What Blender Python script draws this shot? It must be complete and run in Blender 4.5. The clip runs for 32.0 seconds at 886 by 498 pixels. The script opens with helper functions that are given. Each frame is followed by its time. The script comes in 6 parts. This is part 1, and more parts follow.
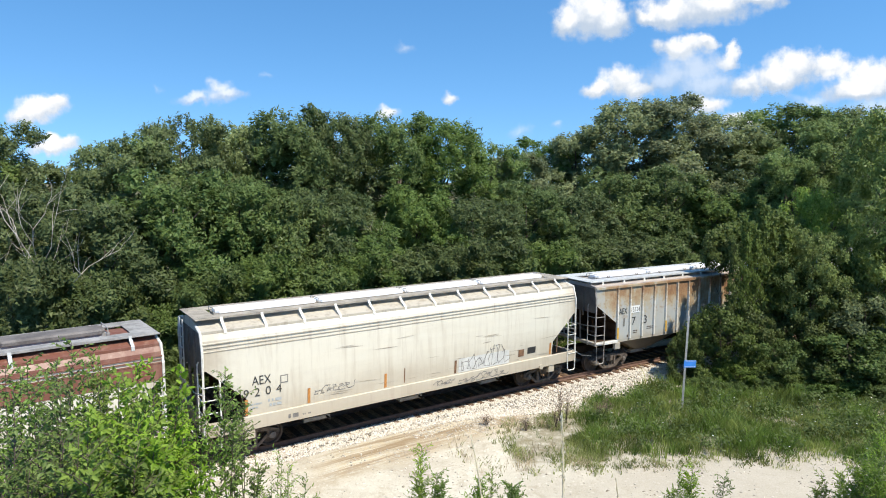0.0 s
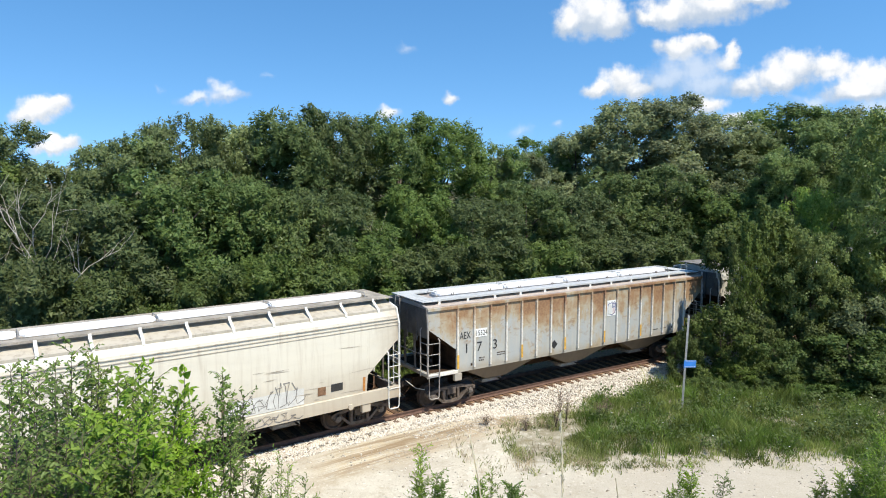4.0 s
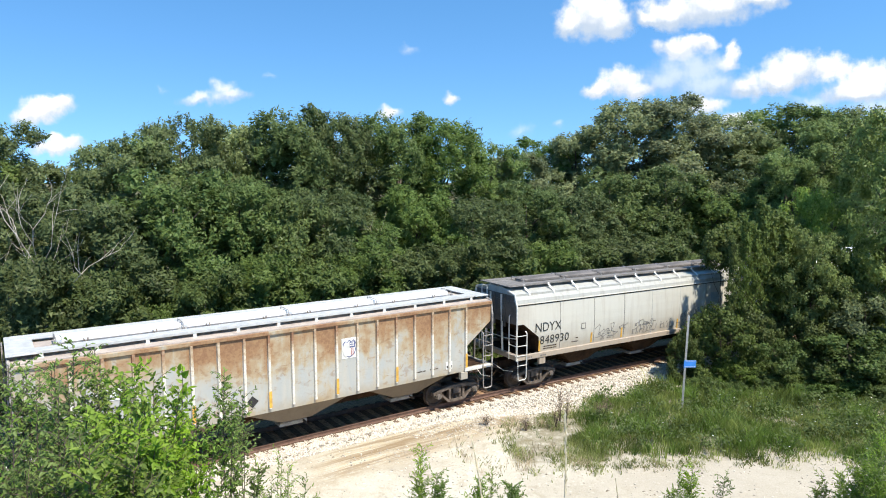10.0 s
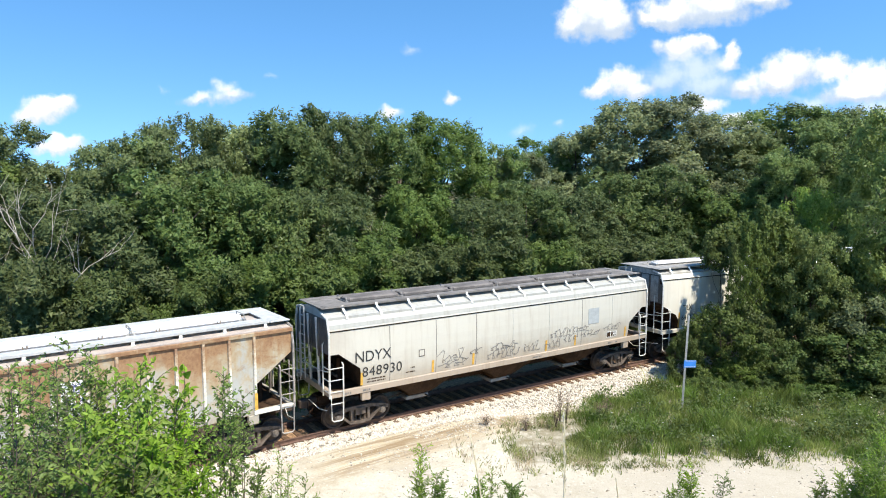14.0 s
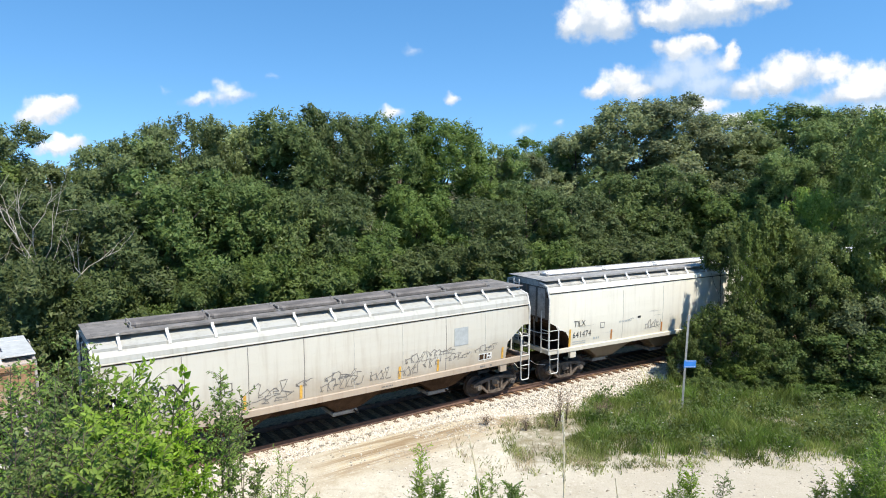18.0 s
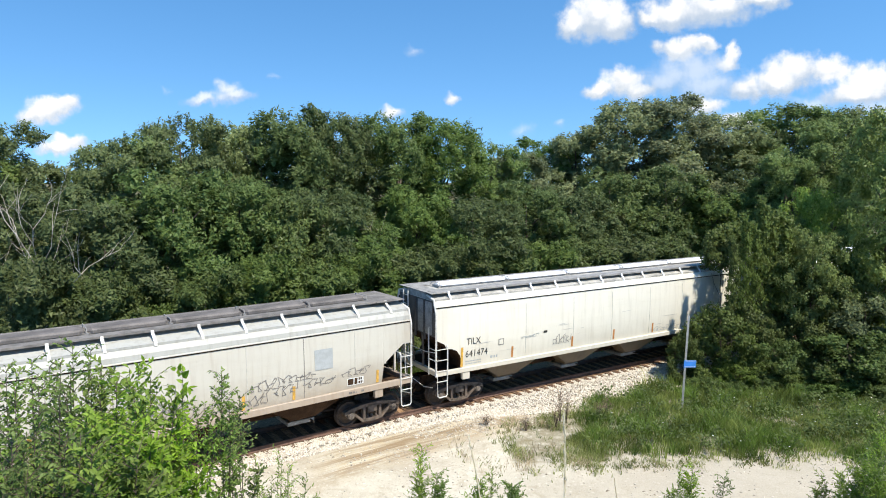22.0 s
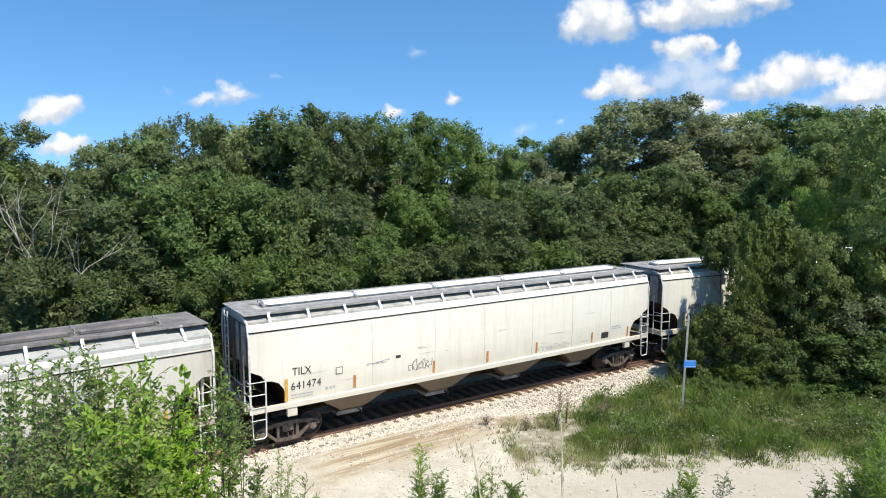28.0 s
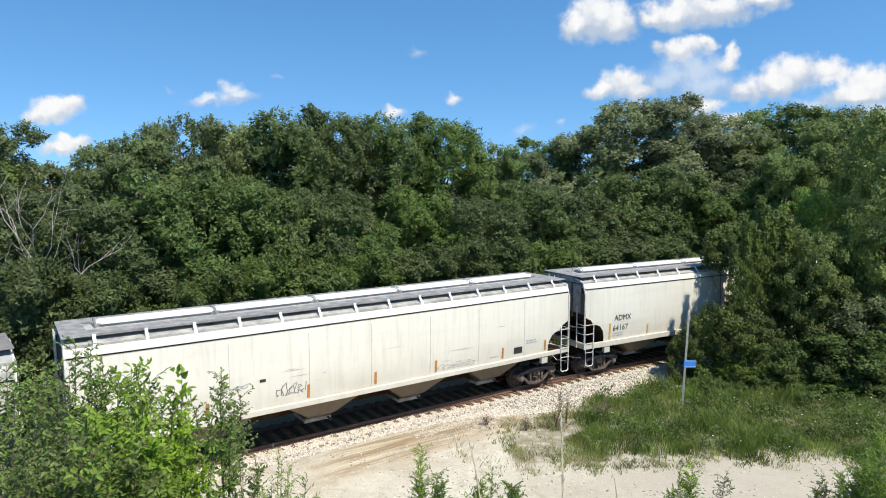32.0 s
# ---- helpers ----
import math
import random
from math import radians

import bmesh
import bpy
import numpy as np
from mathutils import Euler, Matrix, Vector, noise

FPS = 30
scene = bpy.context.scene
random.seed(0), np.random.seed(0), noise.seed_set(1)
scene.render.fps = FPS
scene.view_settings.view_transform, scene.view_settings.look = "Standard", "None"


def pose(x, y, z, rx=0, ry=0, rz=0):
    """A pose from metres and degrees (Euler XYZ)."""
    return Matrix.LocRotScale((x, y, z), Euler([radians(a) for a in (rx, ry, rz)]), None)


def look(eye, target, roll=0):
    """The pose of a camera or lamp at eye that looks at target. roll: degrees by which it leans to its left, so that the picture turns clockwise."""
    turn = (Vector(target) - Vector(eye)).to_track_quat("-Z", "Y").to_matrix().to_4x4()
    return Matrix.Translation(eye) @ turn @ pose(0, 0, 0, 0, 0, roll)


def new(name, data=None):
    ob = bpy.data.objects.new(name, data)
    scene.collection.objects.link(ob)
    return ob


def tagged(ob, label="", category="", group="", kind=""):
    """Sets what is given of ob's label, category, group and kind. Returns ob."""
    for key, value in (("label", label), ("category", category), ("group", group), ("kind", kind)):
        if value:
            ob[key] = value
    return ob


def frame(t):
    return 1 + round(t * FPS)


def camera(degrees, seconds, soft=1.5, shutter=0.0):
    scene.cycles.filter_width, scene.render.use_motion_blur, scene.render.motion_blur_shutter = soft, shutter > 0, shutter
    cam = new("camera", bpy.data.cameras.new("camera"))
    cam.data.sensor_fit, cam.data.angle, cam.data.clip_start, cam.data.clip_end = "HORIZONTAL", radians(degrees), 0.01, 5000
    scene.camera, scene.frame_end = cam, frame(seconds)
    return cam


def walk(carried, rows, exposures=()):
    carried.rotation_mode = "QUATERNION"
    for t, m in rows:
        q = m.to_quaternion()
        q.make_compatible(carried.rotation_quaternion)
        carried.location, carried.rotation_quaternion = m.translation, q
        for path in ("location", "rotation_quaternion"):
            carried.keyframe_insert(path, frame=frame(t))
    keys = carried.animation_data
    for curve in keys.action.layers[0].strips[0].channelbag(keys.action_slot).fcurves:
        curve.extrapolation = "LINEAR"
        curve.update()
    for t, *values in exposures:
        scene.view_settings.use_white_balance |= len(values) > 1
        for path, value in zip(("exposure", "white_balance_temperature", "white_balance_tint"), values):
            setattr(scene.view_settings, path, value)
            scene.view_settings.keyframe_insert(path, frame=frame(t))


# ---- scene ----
# ---- camera ----
EYE_Z = 8.927
cam = camera(69.04, 32.0, soft=1.0)
walk(cam, [(0.0, pose(0, 0, EYE_Z, 83.98, 0, 0)), (32.0, pose(0, 0, EYE_Z, 83.98, 0, 0))],
     exposures=[(0.0, 0.35), (2.0, 0.30), (6.0, 0.37), (8.0, 0.49), (9.0, 0.50), (14.0, 0.56), (18.0, 0.40), (22.0, 0.38), (24.0, 0.33), (28.0, 0.27), (32.0, 0.18)])

# ---- world, sun ----
SUN_ELEV, SUN_AZ = radians(58), Vector((0.78, -0.63)).normalized()
world = bpy.data.worlds.new("sky")
scene.world = world
world.use_nodes = True
wn = world.node_tree
sky = wn.nodes.new("ShaderNodeTexSky")
sky.sky_type, sky.sun_disc = "NISHITA", False
sky.sun_elevation = SUN_ELEV
sky.sun_rotation = math.atan2(SUN_AZ.x, SUN_AZ.y)
sky.air_density, sky.dust_density, sky.ozone_density = 1.0, 0.0, 3.0
tint = wn.nodes.new("ShaderNodeHueSaturation")
tint.inputs["Saturation"].default_value, tint.inputs["Hue"].default_value = 1.23, 0.496
# look a little above the true horizon, where the sky is evenly blue
aim = wn.nodes.new("ShaderNodeTexCoord")
lift = wn.nodes.new("ShaderNodeVectorMath")
lift.inputs[1].default_value = (0, 0, 0.16)
unit = wn.nodes.new("ShaderNodeVectorMath")
unit.operation = "NORMALIZE"
wn.links.new(aim.outputs["Generated"], lift.inputs[0])
wn.links.new(lift.outputs[0], unit.inputs[0])
wn.links.new(unit.outputs[0], sky.inputs[0])
wn.links.new(sky.outputs[0], tint.inputs["Color"])
wn.links.new(tint.outputs[0], wn.nodes["Background"].inputs[0])
wn.nodes["Background"].inputs[1].default_value = 0.165
sun = new("sun", bpy.data.lights.new("sun", "SUN"))
sun.data.energy, sun.data.angle, sun.data.color = 4.9, radians(0.55), (1.0, 0.93, 0.79)
sun.matrix_world = look((60 * SUN_AZ.x, 60 * SUN_AZ.y, 60 * math.tan(SUN_ELEV)), (0, 0, 0))

# ---- the track's line and the train's way ----
TRACK_Y, TRACK_TH, TRACK_K = 26.16, 0.58248, -0.00445


def on_track(s, w=0.0):
    """Ground place at s metres along the track, w metres to the camera's side of its middle, and the heading."""
    a = TRACK_K * s
    lx, ly = math.sin(a) / TRACK_K + w * math.sin(a), (1 - math.cos(a)) / TRACK_K - w * math.cos(a)
    c, sn = math.cos(TRACK_TH), math.sin(TRACK_TH)
    return c * lx - sn * ly, TRACK_Y + sn * lx + c * ly, TRACK_TH + a


def off_track(x, y):
    """Metres to the camera's side of the track's middle."""
    r = 1 / TRACK_K
    cx, cy = -math.sin(TRACK_TH) * r, TRACK_Y + math.cos(TRACK_TH) * r
    return abs(r) - math.hypot(x - cx, y - cy)


# metres along the track, second by second
GONE = [round(v - 2.95, 3) for v in (37.434, 35.168, 32.923, 30.683, 28.446, 26.22, 23.995, 21.778, 19.592, 17.413, 15.213, 13.032, 10.893, 8.791, 6.746, 4.785, 2.932,
                                     1.186, -0.504, -2.125, -3.621, -5.001, -6.318, -7.602, -8.826, -10.012, -11.182, -12.356, -13.554, -14.791, -16.063, -17.359, -18.647)]


def gone(t):
    """Metres that the train stands along the track at t seconds, gliding through the table."""
    i = min(int(t), 31)
    f = t - i
    g = [2 * GONE[0] - GONE[1], *GONE, 2 * GONE[-1] - GONE[-2]]
    a, b, c, d = g[i:i + 4]
    return 0.5 * (2 * b + (c - a) * f + (2 * a - 5 * b + 4 * c - d) * f * f + (3 * b - a - 3 * c + d) * f ** 3)


# ---- materials ----
class Nodes:
    """A short way to write a material's nodes."""

    def __init__(self, name):
        self.mat = bpy.data.materials.new(name)
        self.mat.use_nodes = True
        self.tree = self.mat.node_tree
        self.bsdf = self.tree.nodes["Principled BSDF"]
        self.out = self.tree.nodes["Material Output"]

    def node(self, kind, ins=(), operation="", interpolation="", data=""):
        n = self.tree.nodes.new("ShaderNode" + kind)
        if operation:
            n.operation = operation
        if interpolation:
            n.interpolation_type = interpolation
        if data:
            n.data_type = data
        for k, v in (ins.items() if isinstance(ins, dict) else enumerate(ins)):
            if v is None:
                continue
            if isinstance(v, bpy.types.NodeSocket):
                self.tree.links.new(v, n.inputs[k])
            else:
                n.inputs[k].default_value = v
        return n

    def coords(self, scale=(1, 1, 1), what="Object"):
        c = self.node("TexCoord")
        return self.node("Mapping", {"Vector": c.outputs[what], "Scale": scale}).outputs[0]

    def noise(self, vec, scale, detail=4.0, rough=0.6, distort=0.0):
        return self.node("TexNoise", {"Vector": vec, "Scale": scale, "Detail": detail, "Roughness": rough, "Distortion": distort}).outputs[0]

    def ramp(self, fac, a, b, lo=0.0, hi=1.0):
        return self.node("MapRange", {"Value": fac, "From Min": a, "From Max": b, "To Min": lo, "To Max": hi}, interpolation="SMOOTHSTEP").outputs[0]

    def math(self, op, a, b=None, c=None):
        return self.node("Math", (a, b, c), operation=op).outputs[0]

    def mix(self, fac, a, b):
        col = lambda v: (*v, 1) if isinstance(v, tuple) and len(v) == 3 else v
        n = self.node("Mix", data="RGBA")
        for i, v in ((0, fac), (6, col(a)), (7, col(b))):
            if isinstance(v, bpy.types.NodeSocket):
                self.tree.links.new(v, n.inputs[i])
            else:
                n.inputs[i].default_value = v
        return n.outputs[2]

    def bump(self, height, strength=0.3, dist=0.02):
        return self.node("Bump", {"Height": height, "Strength": strength, "Distance": dist}).outputs[0]

    def done(self, color=None, rough=0.6, metal=0.0, normal=None, spec=None):
        b = self.bsdf
        for key, v in (("Base Color", (*color, 1) if isinstance(color, tuple) else color), ("Roughness", rough), ("Metallic", metal), ("Normal", normal), ("Specular IOR Level", spec)):
            if v is None:
                continue
            if isinstance(v, bpy.types.NodeSocket):
                self.tree.links.new(v, b.inputs[key])
            else:
                b.inputs[key].default_value = v
        return self.mat


def plain(name, color, rough=0.6, metal=0.0, vary=0.25, scale=3.0, bump=0.15, spec=None):
    """One colour with grain and blotches."""
    m = Nodes(name)
    v = m.coords()
    big, fine = m.noise(v, scale), m.noise(v, scale * 14, 3)
    f = m.math("ADD", m.math("MULTIPLY", big, 0.6), m.math("MULTIPLY", fine, 0.4))
    lo, hi = tuple(c * (1 - vary) for c in color), tuple(min(1, c * (1 + vary)) for c in color)
    return m.done(m.mix(m.ramp(f, 0.35, 0.65), lo, hi), rough, metal, m.bump(fine, bump, 0.01), spec)


def paint(name, base, dirt, rust, rusty=0.15, streaks=0.4, low=0.3, ends=0.0, half=8.0):
    """Weathered car paint: blotches, streaks that run down, grime from the wheels, rust."""
    m = Nodes(name)
    v = m.coords()
    big = m.noise(v, 0.55, 5, 0.65)
    run = m.noise(m.coords((3.2, 3.2, 0.22)), 1.6, 5, 0.65, 0.4)
    fine = m.noise(v, 9, 5, 0.7)
    col = m.mix(m.math("MULTIPLY", m.ramp(run, 0.45, 0.75), streaks), base, dirt)
    xyz = m.node("SeparateXYZ", [v])
    z = xyz.outputs[2]
    grime = m.math("MULTIPLY", m.ramp(m.math("ADD", z, m.math("MULTIPLY", big, 1.6)), 3.6, 1.7), low)
    col = m.mix(grime, col, dirt)
    if ends:
        # brake dust blown up at the car's ends
        near = m.math("ADD", m.math("ABSOLUTE", xyz.outputs[0]), m.math("MULTIPLY", big, 3.2))
        col = m.mix(m.ramp(near, half + 0.2, half + 2.2, 0.0, ends), col, dirt)
    spots = m.ramp(m.math("ADD", m.math("MULTIPLY", big, 0.55), m.math("MULTIPLY", fine, 0.45)), 0.62 - rusty * 0.3, 0.74 - rusty * 0.3)
    col = m.mix(m.math("MULTIPLY", spots, min(1, rusty * 4)), col, rust)
    col = m.mix(m.math("MULTIPLY", m.ramp(fine, 0.55, 0.8), 0.12), col, (0.3, 0.27, 0.22))
    broad = m.noise(m.coords((0.35, 1.0, 1.3)), 0.8, 5, 0.6, 0.5)
    col = m.mix(m.ramp(broad, 0.52, 0.80, 0.0, 0.55 * streaks), col, dirt)
    smear = m.noise(m.coords((0.5, 1.0, 5.0)), 1.1, 4, 0.6, 0.3)
    col = m.mix(m.ramp(smear, 0.60, 0.78, 0.0, 0.35 * streaks), col, dirt)
    rough = m.ramp(big, 0.3, 0.7, 0.42, 0.62)
    return m.done(col, rough, 0.0, m.bump(m.math("ADD", big, m.math("MULTIPLY", fine, 0.15)), 0.25, 0.04))


def foliage(name, dark, light, glow=0.47):
    """Leaves: tint from leaf to leaf and from plant to plant, light shining through."""
    m = Nodes(name)
    geo, info = m.node("NewGeometry"), m.node("ObjectInfo")
    patch = m.noise(m.coords(what="Object"), 0.8, 3)
    f = m.math("ADD", m.math("MULTIPLY", geo.outputs["Random Per Island"], 0.4), m.math("MULTIPLY", m.ramp(patch, 0.35, 0.65), 0.6))
    col = m.mix(f, tuple(0.8 * c for c in dark), tuple(1.1 * c for c in light))
    hue = m.node("HueSaturation", {"Hue": m.ramp(info.outputs["Random"], 0, 1, 0.488, 0.500), "Saturation": m.ramp(info.outputs["Random"], 0, 1, 0.84, 1.0),
                                   "Value": m.ramp(info.outputs["Random"], 0, 1, 0.9, 1.2), "Color": col}).outputs[0]
    m.done(hue, 0.45, 0.0, None, 0.20)
    trans = m.node("BsdfTranslucent", {"Color": hue})
    mixed = m.node("MixShader", (glow, m.bsdf.outputs[0], trans.outputs[0]))
    m.tree.links.new(mixed.outputs[0], m.out.inputs[0])
    return m.mat


CREAM = paint("cream_paint", (0.70, 0.665, 0.56), (0.36, 0.285, 0.20), (0.30, 0.13, 0.06), 0.06, 0.34, 0.6, 0.7, 7.9)
PALESPRAY = plain("pale_sprayed_block", (0.63, 0.63, 0.60), 0.7, 0, 0.12, 3)
PINKROOF = plain("worn_pinkish_roof", (0.44, 0.375, 0.325), 0.65, 0, 0.18, 2)
PALE = paint("pale_grey_paint", (0.605, 0.585, 0.515), (0.32, 0.245, 0.17), (0.30, 0.14, 0.06), 0.05, 0.26, 0.95, 0.35, 8.1)
WHITE = paint("white_paint", (0.83, 0.795, 0.69), (0.44, 0.385, 0.30), (0.32, 0.17, 0.09), 0.02, 0.24, 0.55, 0.25, 9.4)
BROWN = paint("oxide_paint", (0.19, 0.075, 0.05), (0.34, 0.22, 0.16), (0.46, 0.36, 0.27), 0.12, 0.5, 0.2)
# near black for grimy steel, and for shade inside and under the cars
SOOTSHADE = plain("soot_black", (0.055, 0.032, 0.019), 0.95, 0, 0.4, 3.0, 0.15, 0.15)
IRON = plain("grimy_iron", (0.065, 0.047, 0.037), 0.75, 0.1, 0.45, 5)
CAPIRON = plain("worn_cap_iron", (0.17, 0.145, 0.125), 0.6, 0.1, 0.35, 6)
TRUCKIRON = plain("dusty_cast_steel", (0.125, 0.098, 0.078), 0.8, 0.0, 0.45, 6)
GRIMYSTEEL = plain("grimy_ladder_steel", (0.34, 0.31, 0.28), 0.65, 0, 0.4, 5)
DULL = plain("galvanised_grey", (0.30, 0.29, 0.275), 0.6, 0.0, 0.35, 3)
DARKROOF = plain("weathered_dark_grey", (0.15, 0.135, 0.125), 0.7, 0.0, 0.35, 2)
LIGHTGALV = plain("pale_galvanised_grating", (0.50, 0.51, 0.50), 0.55, 0.0, 0.15, 5)
ROOFBROWN = plain("grimy_brown_grey_roof", (0.20, 0.185, 0.17), 0.7, 0.0, 0.35, 3)
PALETOP = paint("dusty_grey_roof_paint", (0.45, 0.45, 0.415), (0.27, 0.24, 0.20), (0.30, 0.14, 0.06), 0.03, 0.5, 0.0)
STAINEDROOF = plain("rain_stained_roof", (0.40, 0.385, 0.35), 0.7, 0, 0.35, 2.5)
CREAMTOP = paint("stained_cream_roof_paint", (0.50, 0.455, 0.37), (0.27, 0.22, 0.16), (0.28, 0.14, 0.07), 0.05, 0.75, 0.0)
WORNTOP = plain("weathered_cream_roof", (0.36, 0.32, 0.26), 0.65, 0, 0.3, 2)
# darker than the sides: the shade on the car ends is put into this grey
ENDGREY = plain("grimy_end_paint", (0.135, 0.118, 0.102), 0.7, 0, 0.3, 2)
SILLDIRT = paint("muddy_sill_paint", (0.47, 0.395, 0.32), (0.30, 0.22, 0.155), (0.26, 0.14, 0.08), 0.12, 0.5, 0.3)
SEAMGREY = plain("weld_seam_grey", (0.52, 0.51, 0.47), 0.6, 0, 0.2, 5)
SCRAPE = plain("dull_scraped_paint", (0.40, 0.345, 0.27), 0.7, 0, 0.3, 6)
TAG = plain("faded_grey_spray", (0.19, 0.18, 0.17), 0.7, 0, 0.3, 6)
BRIGHT = plain("white_hatch_paint", (0.85, 0.86, 0.88), 0.45, 0, 0.06, 2)
POSTWHITE = plain("worn_white_steel", (0.72, 0.70, 0.64), 0.55, 0, 0.2, 5)
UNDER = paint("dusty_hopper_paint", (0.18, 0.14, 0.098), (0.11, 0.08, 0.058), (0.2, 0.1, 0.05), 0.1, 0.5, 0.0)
YELLOW = plain("yellow_reflector", (0.66, 0.38, 0.07), 0.5, 0, 0.25, 9)
ORANGE = plain("faded_orange_reflector", (0.50, 0.22, 0.06), 0.55, 0, 0.3, 9)
BLACKPAINT = plain("black_lettering", (0.035, 0.035, 0.035), 0.6, 0, 0.3, 8)
GREYPAINT = plain("grey_patch", (0.42, 0.45, 0.46), 0.6, 0, 0.1, 6)
REDPAINT = plain("faded_red_paint", (0.36, 0.10, 0.10), 0.65, 0, 0.2, 8)
BLUEPAINT = plain("dark_blue_paint", (0.12, 0.13, 0.25), 0.6, 0, 0.2, 8)
LABELWHITE = plain("white_stencil", (0.8, 0.8, 0.77), 0.6, 0, 0.08, 8)
SIGNBLUE = plain("sign_blue", (0.05, 0.25, 0.75), 0.4, 0, 0.1, 6)
GALV = plain("galvanised_post", (0.42, 0.43, 0.43), 0.5, 0.5, 0.2, 8)
RAILTOP = plain("rusty_rail", (0.15, 0.088, 0.064), 0.65, 0.1, 0.3, 6)
TIEWOOD = plain("dark_creosote_wood", (0.14, 0.088, 0.058), 0.9, 0, 0.45, 7, 0.5, 0.12)
STREAK = plain("dark_rust_streak", (0.2, 0.11, 0.06), 0.7, 0, 0.4, 6)


def rust_paint():
    """Pale grey-blue sheets, each weathered its own way to tan and rust, most at the top."""
    m = Nodes("rusted_pale_paint")
    v = m.coords()
    big, mid, fine = m.noise(v, 0.7, 4, 0.55, 0.4), m.noise(v, 2.2, 5, 0.6, 0.5), m.noise(v, 9, 6, 0.7)
    run = m.noise(m.coords((2.2, 2.2, 0.5)), 1.5, 5, 0.6, 0.6)
    xyz = m.node("SeparateXYZ", [v])
    sheet = m.math("FLOOR", m.math("DIVIDE", m.math("ADD", xyz.outputs[0], 6.74), 0.7965))
    own = m.math("SUBTRACT", m.node("TexNoise", {"Vector": m.node("CombineXYZ", [sheet, 0.37, 0.0]).outputs[0], "Scale": 1.37}).outputs[0], 0.5)
    up = m.math("ADD", m.math("MULTIPLY", m.ramp(xyz.outputs[2], 1.9, 4.1), 0.21), m.math("ADD", m.math("MULTIPLY", big, 0.45), m.math("ADD", m.math("MULTIPLY", mid, 0.3), m.math("MULTIPLY", run, 0.25))))
    up = m.math("ADD", up, m.math("ADD", m.math("MULTIPLY", own, 0.42), m.ramp(xyz.outputs[0], -3.0, 3.0, -0.055, 0.0)))
    col = m.mix(m.ramp(run, 0.35, 0.7), (0.41, 0.43, 0.42), (0.465, 0.455, 0.41))
    col = m.mix(m.ramp(up, 0.48, 0.61, 0, 0.85), col, (0.43, 0.335, 0.20))
    col = m.mix(m.ramp(up, 0.56, 0.70, 0, 0.9), col, (0.34, 0.195, 0.095))
    col = m.mix(m.ramp(m.math("ADD", m.math("MULTIPLY", up, 0.6), m.math("MULTIPLY", fine, 0.4)), 0.58, 0.70, 0, 0.7), col, (0.22, 0.105, 0.055))
    blot = m.noise(m.coords((1.0, 1.0, 1.6)), 3.1, 4, 0.55, 0.8)
    col = m.mix(m.math("MULTIPLY", m.ramp(blot, 0.54, 0.68, 0, 0.55), m.ramp(up, 0.40, 0.55)), col, (0.27, 0.16, 0.085))
    col = m.mix(m.math("MULTIPLY", m.ramp(m.math("ADD", xyz.outputs[2], m.math("MULTIPLY", mid, 0.8)), 2.3, 1.8), 0.5), col, (0.36, 0.28, 0.18))
    return m.done(col, 0.7, 0, m.bump(m.math("ADD", mid, fine), 0.25, 0.02))


RUSTED = rust_paint()


def rib_paint():
    """Pressed ribs: chalky white below, rust scabs thickening towards the top, each rib its own."""
    m = Nodes("rusty_rib_paint")
    v = m.coords()
    rnd = m.node("ObjectInfo").outputs["Random"]
    z = m.node("SeparateXYZ", [v]).outputs[2]
    own = m.node("VectorMath", [v, m.node("CombineXYZ", [m.math("MULTIPLY", rnd, 31.0), 0.0, m.math("MULTIPLY", rnd, 17.0)]).outputs[0]], operation="ADD").outputs[0]
    mid, fine = m.noise(own, 1.7, 4, 0.6), m.noise(own, 11, 5, 0.7)
    f = m.math("ADD", m.math("MULTIPLY", m.ramp(z, 2.3, 4.1), 0.34), m.math("ADD", m.math("MULTIPLY", mid, 0.5), m.math("MULTIPLY", fine, 0.28)))
    col = m.mix(m.ramp(fine, 0.4, 0.7), (0.74, 0.71, 0.64), (0.58, 0.52, 0.42))
    col = m.mix(m.ramp(f, 0.50, 0.66, 0, 0.75), col, (0.50, 0.36, 0.20))
    col = m.mix(m.ramp(f, 0.60, 0.78, 0, 0.9), col, (0.26, 0.12, 0.06))
    return m.done(col, 0.7, 0, m.bump(fine, 0.25, 0.02))


RIBPAINT = rib_paint()

LEAF_A = foliage("leaf_mid_green", (0.098, 0.152, 0.036), (0.230, 0.308, 0.098))
LEAF_M = foliage("leaf_deep_green", (0.066, 0.112, 0.027), (0.171, 0.238, 0.073))
LEAF_B = foliage("leaf_bright_green", (0.072, 0.121, 0.026), (0.172, 0.243, 0.070))
LEAF_C = foliage("leaf_grey_green", (0.139, 0.182, 0.066), (0.321, 0.369, 0.165))
LEAF_T = foliage("leaf_thicket_green", (0.120, 0.190, 0.030), (0.280, 0.390, 0.085))
LEAF_U = foliage("leaf_low_shrub_green", (0.064, 0.120, 0.022), (0.165, 0.255, 0.062))
LEAF_V = foliage("leaf_dark_olive_green", (0.072, 0.118, 0.020), (0.172, 0.238, 0.052))
LEAF_W = foliage("leaf_dusty_grey_green", (0.100, 0.140, 0.050), (0.235, 0.290, 0.125))
LEAF_S = foliage("leaf_shrub_dark_green", (0.071, 0.117, 0.023), (0.175, 0.237, 0.065))
BROWNWEED = plain("dead_brown_weed", (0.38, 0.27, 0.18), 0.9, 0, 0.35, 9)
LEAF_D = foliage("leaf_dark_green", (0.075, 0.127, 0.023), (0.174, 0.247, 0.063))
LEAF_N = foliage("leaf_fresh_green", (0.105, 0.215, 0.013), (0.335, 0.500, 0.052), 0.50)
